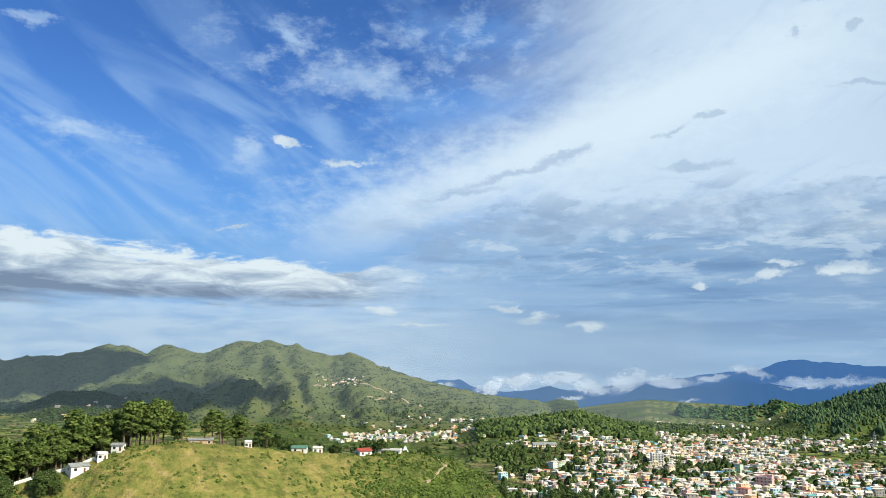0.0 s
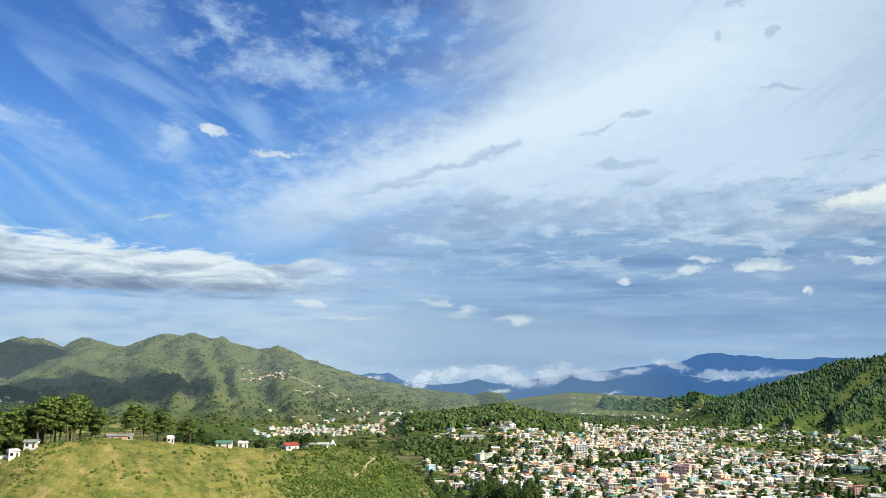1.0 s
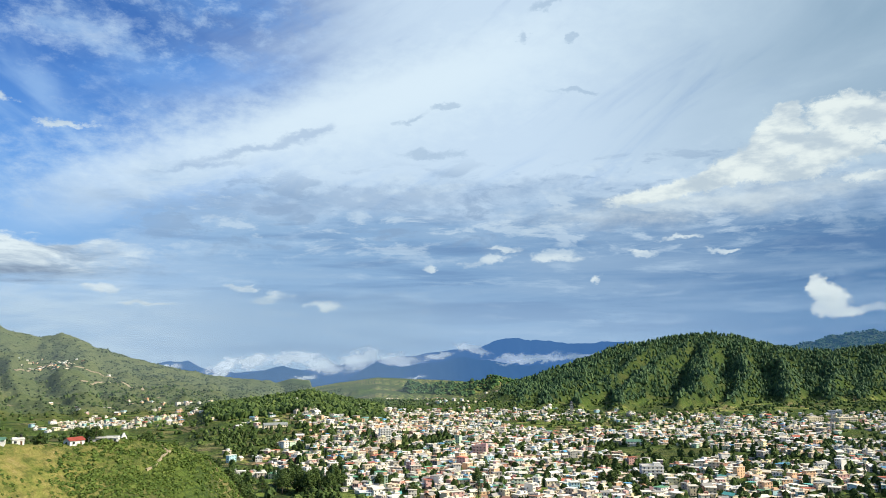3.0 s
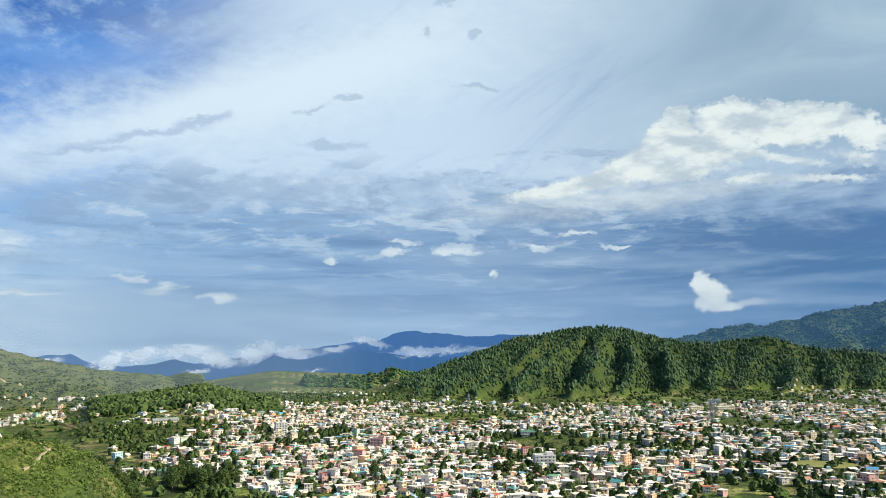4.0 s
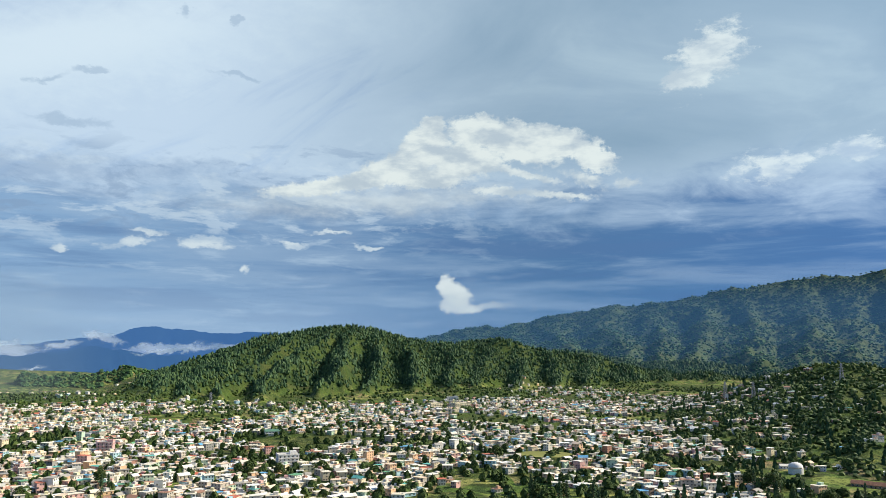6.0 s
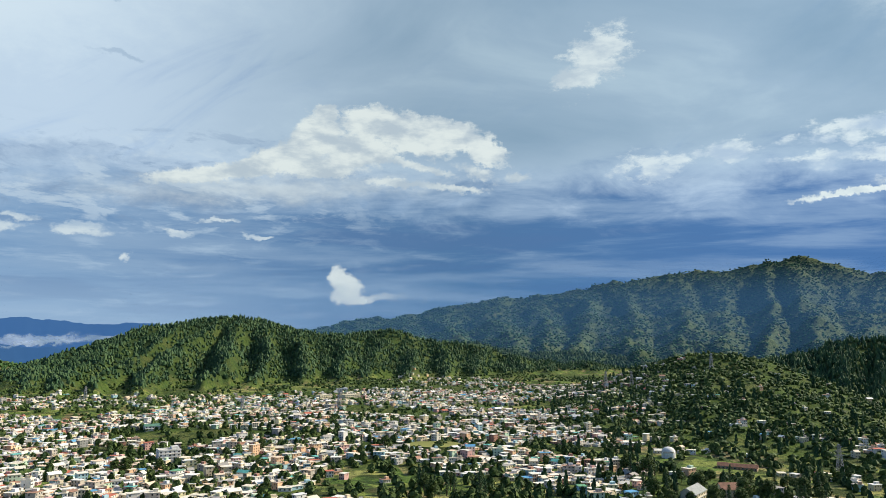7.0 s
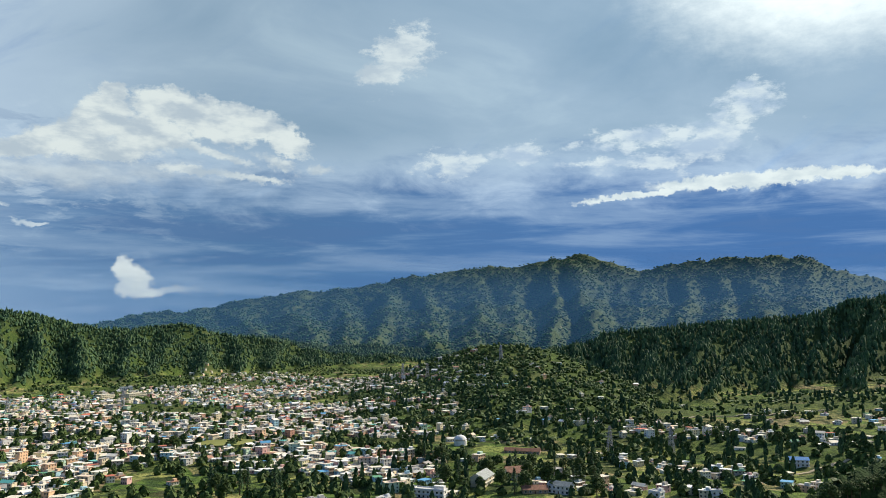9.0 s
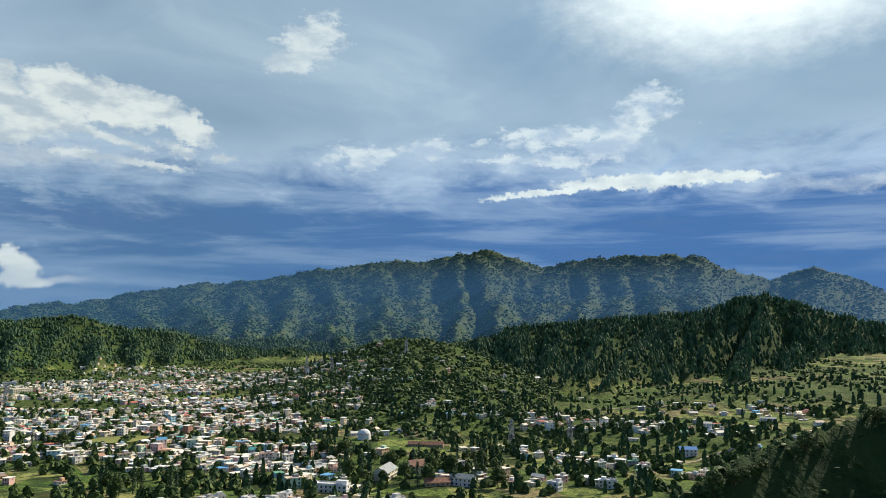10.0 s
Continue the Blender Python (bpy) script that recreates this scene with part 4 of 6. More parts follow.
# ---------- where the town stands ----------
def town_density(az, r):
    az, r = np.broadcast_arrays(np.asarray(az, float), np.asarray(r, float))
    across = np.radians(az) * r
    z = land(az, r)
    n = fbm(across / 120, r / 120, 131, 3)
    core = (0.45 + 0.55 * smooth(az, 8, 14)) * smooth(az, 3, 9) * smooth(az, 74, 62) * smooth(r, 430, 500) * smooth(r, line(az, (5, 1500), (25, 1750), (40, 1650), (55, 2000), (75, 1350)), line(az, (5, 1380), (25, 1450), (40, 1350), (55, 1600), (75, 1050)))
    d = core * smooth(n, 0.31, 0.45)
    d = np.maximum(d, 0.55 * smooth(az, 48, 56) * smooth(az, 72, 64) * smooth(r, 1300, 1500) * smooth(r, 2300, 2000) * smooth(n, 0.35, 0.5))
    d = np.maximum(d, 0.13 * smooth(az, -9, -2) * smooth(az, 12, 4) * smooth(r, 1250, 1450) * smooth(r, 2150, 1750) * smooth(n, 0.36, 0.56))
    d = np.maximum(d, 0.12 * smooth(az, 10, 13) * smooth(az, 24, 19) * smooth(r, 1600, 1800) * smooth(r, 2950, 2600) * smooth(n, 0.50, 0.64))
    d = np.maximum(d, 0.32 * np.exp(-((az + 6.9) / 1.6) ** 2 - ((r - 2650) / 130) ** 2))
    d = np.maximum(d, 0.45 * smooth(az, -9, -6) * smooth(az, 3, 0) * smooth(r, 1330, 1400) * smooth(r, 1620, 1540))
    d = np.maximum(d, 0.05 * smooth(az, -30, -26) * smooth(az, -20, -24) * smooth(r, 1800, 1900) * smooth(r, 2300, 2150))
    d = np.maximum(d, 0.30 * smooth(az, 66, 74) * smooth(r, 560, 620) * smooth(r, 1250, 950) * smooth(n, 0.40, 0.56) * smooth(az, 103, 98))
    d = np.maximum(d, 0.06 * smooth(az, 64, 74) * smooth(r, 1000, 1150) * smooth(r, 1500, 1350) * smooth(az, 86, 78))
    d = d * (1 - 0.93 * np.exp(-((az - 30) / 6.5) ** 2 - ((r - 1420) / 90) ** 2)) * (1 - 0.9 * np.exp(-((az - 38) / 4) ** 2 - ((r - 1120) / 60) ** 2))
    d = d * (1 - np.exp(-((az - 9.3) / 3.2) ** 4 - ((r - 705) / 45) ** 4)) * (1 - np.exp(-((az - 52.4) / 2.3) ** 6 - ((r - 845) / 32) ** 6))
    d = d * (1 - 0.8 * np.exp(-((az - 9.6) / 3.5) ** 2 - ((r - 1470) / 80) ** 2)) * (1 - np.exp(-((az - 45.4) / 2.0) ** 4 - ((r - 1480) / 60) ** 4))
    return d * (only(hill_near, az, r) < z - 6)


def town_plots():
    rng = np.random.default_rng(23)
    g = 9.6
    x, y = np.meshgrid(np.arange(-900, 1800, g), np.arange(-200, 2900, g))
    x, y = x + rng.uniform(-2.0, 2.0, x.shape), y + rng.uniform(-2.0, 2.0, y.shape)
    x, y = x.ravel(), y.ravel()
    r, az = np.hypot(x, y), np.degrees(np.arctan2(x, y))
    ok = (r > 430) & (r < 2900) & (az > -32) & (az < 104)
    r, az = r[ok], az[ok]
    ok = rng.random(len(r)) < town_density(az, r) * 0.66 * (1 - 0.35 * smooth(r, 950, 1450))
    return az[ok], r[ok]


plot_az, plot_r = town_plots()
order = np.argsort(plot_r)
plot_az, plot_r = plot_az[order], plot_r[order]
NEAR_HOUSES = 300


# ---------- houses near enough to be told apart ----------
HOUSE_KINDS = [
    # colour words, colour, width, depth, storeys, roof, extras
    ("white", (0.80, 0.79, 0.76), 10, 8, 2, "flat", "tank"),
    ("cream", (0.76, 0.69, 0.52), 11, 8, 1, "flat", "tank"),
    ("white", (0.78, 0.79, 0.80), 8, 8, 3, "flat", "stair"),
    ("pale pink", (0.74, 0.52, 0.47), 9, 8, 2, "flat", "stair"),
    ("turquoise", (0.28, 0.60, 0.62), 9, 7, 2, "flat", "tank"),
    ("pale yellow", (0.80, 0.72, 0.38), 10, 8, 2, "flat", "tank"),
    ("whitewashed", (0.79, 0.78, 0.73), 14, 7, 1, "flat", "stair"),
    ("grey concrete", (0.42, 0.40, 0.37), 10, 9, 3, "flat", "stair"),
    ("white", (0.80, 0.80, 0.78), 12, 8, 1, "gable", "rust"),
    ("light blue", (0.42, 0.56, 0.72), 9, 7, 1, "flat", "stair"),
    ("peach", (0.78, 0.56, 0.38), 9, 7, 2, "flat", "tank"),
    ("white", (0.77, 0.77, 0.74), 13, 7, 2, "gable", "green"),
    ("pale green", (0.52, 0.68, 0.46), 9, 8, 2, "flat", "tank"),
    ("off-white", (0.70, 0.67, 0.60), 16, 9, 3, "flat", "stair"),
]
SHEETS = {"rust": plain("rusty_sheet_roof", (0.34, 0.17, 0.11), 0.7, 0.3, 0.45), "green": plain("green_sheet_roof", (0.13, 0.28, 0.20), 0.5, 0.4, 0.35), "blue": plain("blue_sheet_roof", (0.06, 0.26, 0.62), 0.45, 0.4, 0.25), "grey": plain("grey_sheet_roof", (0.34, 0.37, 0.36), 0.5, 0.4, 0.4), "red": plain("red_sheet_roof", (0.42, 0.09, 0.06), 0.6, 0.3, 0.4)}
DOOR = plain("brown_door_wood", (0.16, 0.08, 0.04), 0.6)


def gable(bm, w, d, z, rise, over=0.6, thick=0.12):
    for s in (-1, 1):
        vs = [bm.verts.new(p) for p in ((-w / 2 - over, s * (d / 2 + over), z - 0.15), (w / 2 + over, s * (d / 2 + over), z - 0.15), (w / 2 + over, 0, z + rise), (-w / 2 - over, 0, z + rise))]
        us = [bm.verts.new(v.co + Vector((0, 0, thick))) for v in vs]
        bm.faces.new(vs)
        bm.faces.new(us[::-1])
        for i in range(4):
            bm.faces.new((vs[i], vs[(i + 1) % 4], us[(i + 1) % 4], us[i]))
    bmesh.ops.recalc_face_normals(bm, faces=bm.faces[:])


def add_window(ob, dims, framed):
    if not framed:
        return boxed("window", dims, GLASS, ob)
    x0, x1, y0, y1, z0, z1 = dims
    frame_ob = boxed("window", (x0 - 0.12, x1 + 0.12, y0 + 0.01, y1, z0 - 0.12, z1 + 0.12) if x1 - x0 > 0.5 else (x0 + 0.01, x1 - 0.01, y0 - 0.12, y1 + 0.12, z0 - 0.12, z1 + 0.12), WHITEWASH, ob)
    return boxed("pane", dims, GLASS, frame_ob, "dark glass pane")


def build_house(name, label, paint, w, d, storeys, roof, extra, sheet=None, rise=1.8, category="house", group="", panes=None, framed=False):
    """A plastered house: walls, roof slab and parapet or a sheet gable, windows, door, tank or stair room."""
    ob = new(name)
    ob.empty_display_size = 0.5
    h = 3.0 * storeys
    bm = bmesh.new()
    box(bm, -w / 2, w / 2, -d / 2, d / 2, -3.0, h)
    if roof == "gable":
        for s in (-1, 1):
            tri = [bm.verts.new(p) for p in ((s * w / 2, -d / 2, h), (s * w / 2, d / 2, h), (s * w / 2, 0, h + rise))]
            bm.faces.new(tri)
    part("wall", bm, paint, ob)
    for k in range(1, storeys):
        boxed("floor_band", (-w / 2 - 0.45, w / 2 + 0.45, -d / 2 - 0.9, d / 2 + 0.2, 3.0 * k - 0.1, 3.0 * k + 0.12), CONCRETE, ob)
    if roof == "flat":
        boxed("roof", (-w / 2 - 0.5, w / 2 + 0.5, -d / 2 - 0.5, d / 2 + 0.5, h, h + 0.16), CONCRETE, ob)
        bm = bmesh.new()
        for x0, x1, y0, y1 in ((-w / 2, w / 2, -d / 2, -d / 2 + 0.15), (-w / 2, w / 2, d / 2 - 0.15, d / 2), (-w / 2, -w / 2 + 0.15, -d / 2 + 0.15, d / 2 - 0.15), (w / 2 - 0.15, w / 2, -d / 2 + 0.15, d / 2 - 0.15)):
            box(bm, x0, x1, y0, y1, h + 0.16, h + 0.95)
        part("parapet", bm, paint, ob)
    else:
        bm = bmesh.new()
        gable(bm, w, d, h, rise)
        part("roof", bm, sheet or SHEETS[extra], ob)
    if extra == "tank":
        bm = bmesh.new()
        bmesh.ops.create_cone(bm, cap_ends=True, segments=10, radius1=0.75, radius2=0.62, depth=1.5, matrix=Matrix.Translation((w * 0.25, d * 0.2, h + 1.6)))
        part("water_tank", bm, TANK, ob, "black plastic roof tank")
        boxed("tank_stand", (w * 0.25 - 0.8, w * 0.25 + 0.8, d * 0.2 - 0.8, d * 0.2 + 0.8, h + 0.16, h + 0.86), CONCRETE, ob)
    if extra == "stair":
        boxed("stair_room", (w * 0.12, w * 0.45, -d * 0.05, d * 0.42, h + 0.16, h + 2.6), paint, ob)
    n = panes or max(2, int(w / 3.4))
    for k in range(storeys):
        for i in range(n):
            x = (i + 0.5) / n * w - w / 2
            if k == 0 and i == n // 2:
                boxed("door", (x - 0.5, x + 0.5, -d / 2 - 0.05, -d / 2 + 0.05, 0.0, 2.1), DOOR, ob)
                continue
            add_window(ob, (x - 0.7, x + 0.7, -d / 2 - 0.05, -d / 2 + 0.05, 3 * k + 0.85, 3 * k + 2.25), framed)
    add_window(ob, (w / 2 - 0.05, w / 2 + 0.05, -0.8, 0.8, 3 * (storeys - 1) + 0.85, 3 * (storeys - 1) + 2.25), framed)
    add_window(ob, (-w / 2 - 0.05, -w / 2 + 0.05, -0.8, 0.8, 3 * (storeys - 1) + 0.85, 3 * (storeys - 1) + 2.25), framed)
    tagged(ob, label, category, group)
    return ob


def face_camera(az, jitter=0.0):
    """A turn about z that shows a house's front to the lookout, give or take."""
    return -az + jitter


def stand(az, r, turn, sink=0.0):
    p = spot(az, r, sink)
    return pose(p.x, p.y, p.z, 0, 0, turn)


def build_near_houses():
    rng = random.Random(5)
    masters = []
    for words, colour, w, d, storeys, roof, extra in HOUSE_KINDS:
        count = {1: "one-storey", 2: "two-storey", 3: "three-storey", 4: "four-storey"}[storeys]
        top = "flat concrete roof" + (" and water tank" if extra == "tank" else " and stair room") if roof == "flat" else ("rusty sheet gable roof" if extra == "rust" else "green sheet gable roof")
        masters.append(build_house("house", f"{words} {count} house with {top}", plain(words.replace(" ", "_") + "_plaster", colour, 0.8, 0.25, 0.22, 0.4), w, d, storeys, roof, extra, group="houses of the hill town"))
    weights = [9, 6, 5, 3, 2, 4, 7, 5, 3, 3, 4, 2, 2, 6]
    used = set()
    for a, r in zip(plot_az[:NEAR_HOUSES], plot_r[:NEAR_HOUSES]):
        k = rng.choices(range(len(masters)), weights)[0]
        m = stand(a, r, face_camera(a, rng.choice((-40, 0, 20, 35, 45, 55)) + rng.uniform(-8, 8)), 0.3)
        ob = masters[k]
        if k in used:
            ob = copy_thing(ob, m)
        else:
            ob.matrix_world = m
            used.add(k)
        size = 0.8 * rng.uniform(0.9, 1.1)
        ob.scale = (size, size, size)
    for k, ob in enumerate(masters):
        if k not in used:
            for o in (*ob.children_recursive, ob):
                bpy.data.objects.remove(o)


# ---------- the rest of the town ----------
def build_far_houses():
    rng = np.random.default_rng(31)
    az, r = plot_az[NEAR_HOUSES:], plot_r[NEAR_HOUSES:]
    n = len(az)
    w, d = rng.uniform(5, 11, n), rng.uniform(5, 8.5, n)
    floors = rng.choice([1, 2, 3, 4], n, p=[0.58, 0.34, 0.07, 0.01])
    floors = np.where(r > 1100, np.minimum(floors, 2), floors)
    h = floors * 2.6
    turn = np.radians(-az + rng.choice([-40, 0, 20, 35, 45, 55], n) + rng.uniform(-8, 8, n))
    at = polar(az, r)
    cube_v = np.array([(x, y, z) for z in (0, 1) for x, y in ((-0.5, -0.5), (0.5, -0.5), (0.5, 0.5), (-0.5, 0.5))], float)
    cube_f = np.array([(4, 5, 6, 7), (0, 1, 5, 4), (1, 2, 6, 5), (2, 3, 7, 6), (3, 0, 4, 7)])
    vs, fs, ms, base = [], [], [], 0

    def put(v, f, m):
        nonlocal base
        vs.append(v)
        fs.append(f + base)
        ms.append(np.full(len(f), m))
        base += len(v)

    put(*stamp(cube_v, cube_f, at - np.array([0, 0, 3.0]), np.stack([w, d, h + 3], -1), turn), 0)
    lid = at + np.stack([0 * h, 0 * h, h], -1)
    put(*stamp(cube_v, cube_f, lid, np.stack([w + 0.9, d + 0.9, 0 * h + 0.18], -1), turn), 1)
    up = rng.random(n) < 0.45
    off = np.stack([w * 0.2 * np.cos(turn), w * 0.2 * np.sin(turn), 0 * h + 0.18], -1)
    put(*stamp(cube_v, cube_f, (lid + off)[up], np.stack([w * 0.38, d * 0.5, 0 * h + 1.9], -1)[up], turn[up]), 0)
    sheds = (rng.random(n) < 0.16) & ~up
    tri_v = np.array([(-0.5, -0.5, 0), (0.5, -0.5, 0), (0.5, 0.5, 0), (-0.5, 0.5, 0), (-0.5, 0, 1), (0.5, 0, 1)], float)
    tri_f = np.array([(0, 1, 5, 4), (2, 3, 4, 5), (1, 2, 5, 5), (3, 0, 4, 4)])[:2]
    put(*stamp(tri_v, tri_f, lid[sheds] + np.array([0, 0, 0.19]), np.stack([w + 0.9, d + 0.9, 0 * h + 1.9], -1)[sheds], turn[sheds]), 1)
    pane_v = np.array([(-0.5, 0, 0), (0.5, 0, 0), (0.5, 0, 1), (-0.5, 0, 1)], float)
    pane_f = np.array([(0, 1, 2, 3)])
    for k in range(4):
        for c in (-0.34, 0.0, 0.34):
            sel = (floors > k) & (rng.random(n) < 0.85) & (r < 1900)
            lx, ly = c * w, -d / 2 - 0.06
            x, y = lx * np.cos(turn) - ly * np.sin(turn), lx * np.sin(turn) + ly * np.cos(turn)
            q = at + np.stack([x, y, 0 * h + 2.6 * k + 0.7], -1)
            put(*stamp(pane_v, pane_f, q[sel], np.tile([1.1, 1, 1.2], (int(sel.sum()), 1)), turn[sel]), 2)
        for side in (-1, 1):
            sel = (floors > k) & (rng.random(n) < 0.7) & (r < 1900)
            lx, ly = side * (w / 2 + 0.06), 0.12 * d
            x, y = lx * np.cos(turn) - ly * np.sin(turn), lx * np.sin(turn) + ly * np.cos(turn)
            q = at + np.stack([x, y, 0 * h + 2.6 * k + 0.7], -1)
            put(*stamp(pane_v, pane_f, q[sel], np.tile([1.1, 1, 1.2], (int(sel.sum()), 1)), turn[sel] + math.pi / 2), 2)
    me = mesh_from("town_houses", np.concatenate(vs), np.concatenate(fs), [WALLS, ROOFS, GLASS], np.concatenate(ms))
    ob = new("town_houses", me)
    tagged(ob, "crowd of white, cream and coloured flat-roofed houses filling the valley", "houses", kind="stuff")


build_near_houses()
build_far_houses()

# trees between the houses and over the valley floor
rng = np.random.default_rng(77)
az, r = scatter(rng, 34000, -12, 106, 400, 2400)
dens = town_density(az, r)
zz = land(az, r)
n1 = fbm(np.radians(az) * r / 70, r / 70, 151, 3)
open_ = (zz < 45) & (only(hill_near, az, r) < zz - 5) & (only(hill_fore, az, r) < zz - 3)
belt = smooth(az, 60, 70) * smooth(r, 1450, 1100)
belt = np.maximum(belt, np.exp(-((az - 30) / 7.0) ** 2 - ((r - 1420) / 110) ** 2) + np.exp(-((az - 38) / 4.5) ** 2 - ((r - 1120) / 60) ** 2))
keep = open_ & (rng.random(len(az)) < np.where(az < 4, 0.07 + 0.25 * smooth(n1, 0.5, 0.6), np.where((az < 9) & (r > 1450), 0.10, np.where(dens > 0.25, 0.62, np.where(az > 70, 0.06 + 0.62 * smooth(n1, 0.46, 0.56), 0.18 + 0.65 * smooth(n1, 0.45, 0.6) + 0.2 * belt)))))
close = keep & (r < 1150)
wood("town_trees", "dark green broad-leaved trees between houses and fields", "round", az[close], r[close], 7.0, 7.2, LEAVES, 9, 0.05, tufts=34)
keep = keep & (r >= 1150)
wood("valley_grove", "dark green trees between the far houses of the valley", "round", az[keep], r[keep], 6.5, 6.8, LEAVES, 19, 0.17, 6)
az, r = scatter(rng, 11000, 60, 106, 430, 1500)
zz = land(az, r)
keep = (zz < 60) & (only(hill_fore, az, r) < zz - 3) & (rng.random(len(az)) < 0.16 * smooth(fbm(np.radians(az) * r / 60, r / 60, 155, 3), 0.50, 0.62))
wood("valley_trees", "dark cypress and pine trees along the terraced valley", "slim", az[keep], r[keep], 11, 5.5, CONIFER, 12, 0.04, tufts=30)
az, r = scatter(rng, 2800, 2.5, 15, 1290, 1560)
keep = rng.random(len(az)) < 0.75
wood("knoll_wood", "dark wood crowning the low knoll behind the town", "round", az[keep], r[keep], 11, 10, LEAVES, 14, 0.16, 6)
az, r = scatter(rng, 5000, 15.5, 28, 2500, 3500)
keep = on_hill(az, r, hills_low) & (rng.random(len(az)) < 0.8)
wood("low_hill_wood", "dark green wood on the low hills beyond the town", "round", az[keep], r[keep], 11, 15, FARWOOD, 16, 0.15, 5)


# ---------- trees one by one ----------
def tuft_crown(rng, lobes, tuft, count, flat=0.6):
    """Leaf tufts spread over the shells of several lobes; each tuft is a small bent blade pair."""
    vs, fs = [], []
    for (cx, cy, cz, rx, rz) in lobes:
        for _ in range(count):
            u = rng.normal(0, 1, 3)
            u /= np.linalg.norm(u)
            if u[2] < -0.5:
                u[2] *= -0.6
            k = rng.uniform(0.55, 1.05)
            c = np.array([cx + u[0] * rx * k, cy + u[1] * rx * k, cz + u[2] * rz * k])
            a = np.cross(u + rng.normal(0, 0.5, 3), [0, 0, 1.0])
            a /= np.linalg.norm(a) + 1e-6
            b = np.cross(u, a) * flat + rng.normal(0, 0.25, 3)
            s = tuft * rng.uniform(0.6, 1.35)
            n = len(vs)
            vs += [c - a * s * 0.5 - b * s * 0.3, c + a * s * 0.5 - b * s * 0.35, c + a * s * 0.35 + b * s * 0.5 + u * s * 0.2, c - a * s * 0.4 + b * s * 0.45 + u * s * 0.2]
            fs.append((n, n + 1, n + 2, n + 3))
    return np.array(vs), np.array(fs)


def trunk_mesh(rng, high, wide, lobes, lean):
    bm = bmesh.new()

    def limb(p, q, r0, r1, sides=6):
        d = (q - p)
        m = Matrix.Translation((p + q) / 2) @ d.to_track_quat("Z", "Y").to_matrix().to_4x4()
        bmesh.ops.create_cone(bm, cap_ends=True, segments=sides, radius1=r0, radius2=r1, depth=d.length, matrix=m)

    pts = [Vector((lean * (k / 4) ** 2 + rng.normal(0, 0.08), rng.normal(0, 0.08), high * k / 4 - (0.8 if k == 0 else 0))) for k in range(5)]
    for k in range(4):
        limb(pts[k], pts[k + 1] + Vector((0, 0, 0.05)), wide * (1 - 0.2 * k), wide * (0.8 - 0.2 * k) + 0.02)
    for (cx, cy, cz, rx, rz) in lobes:
        z = max(high * 0.35, cz - rx * 0.8)
        z = min(z, high * 0.95)
        limb(Vector((lean * (z / high) ** 2, 0, z)), Vector((cx, cy, cz)), wide * 0.4, 0.04, 5)
    return bm


def build_tree(name, label, high, spread, lobe_n, leaf, seed, kind):
    rng = np.random.default_rng(seed)
    ob = new(name)
    lobes = []
    for k in range(lobe_n):
        a = k * 2.4 + rng.uniform(-0.4, 0.4)
        q = (k + 0.5) / lobe_n
        if kind == "pine":
            z = high * (0.36 + 0.60 * q)
            out = spread * (0.80 - 0.55 * q) * rng.uniform(0.5, 1.1)
            lobes.append((out * math.cos(a), out * math.sin(a), z, spread * rng.uniform(0.34, 0.5), spread * rng.uniform(0.22, 0.32)))
        elif kind == "cypress":
            z = high * (0.12 + 0.80 * q)
            out = spread * 0.35 * (1 - q)
            lobes.append((out * math.cos(a), out * math.sin(a), z, spread * (0.75 - 0.5 * q), high * 0.11))
        else:
            z = high * (0.34 + 0.52 * q)
            out = spread * math.sin(math.pi * min(1.0, 0.25 + 0.7 * q)) * rng.uniform(0.4, 0.85)
            lobes.append((out * math.cos(a), out * math.sin(a), z, spread * rng.uniform(0.36, 0.52), spread * rng.uniform(0.30, 0.42)))
    part("trunk", trunk_mesh(rng, high * 0.92, high * 0.022 + 0.05, lobes, rng.uniform(-0.5, 0.5)), BARK, ob)
    v, f = tuft_crown(rng, lobes, spread * 0.14, 150)
    crown = new("crown", mesh_from("crown", v, f, [leaf]))
    crown.parent = ob
    tagged(ob, label, "tree", "trees of the near slopes")
    return ob


def climb(az, el, r0=60.0, r1=2600.0):
    """The distance at which the ground first reaches that elevation as seen from the lookout."""
    rr = np.arange(r0, r1, 1.0)
    e = np.degrees(np.arctan2(land(np.full(rr.shape, az), rr) - EYE, rr))
    hit = np.nonzero(e >= el)[0]
    return float(rr[hit[0]]) if len(hit) else r1


def crest(az):
    """Distance of the near hill's crest."""
    rr = np.arange(230.0, 420.0, 1.0)
    e = (land(np.full(rr.shape, az), rr) - EYE) / rr
    return float(rr[np.argmax(e)])


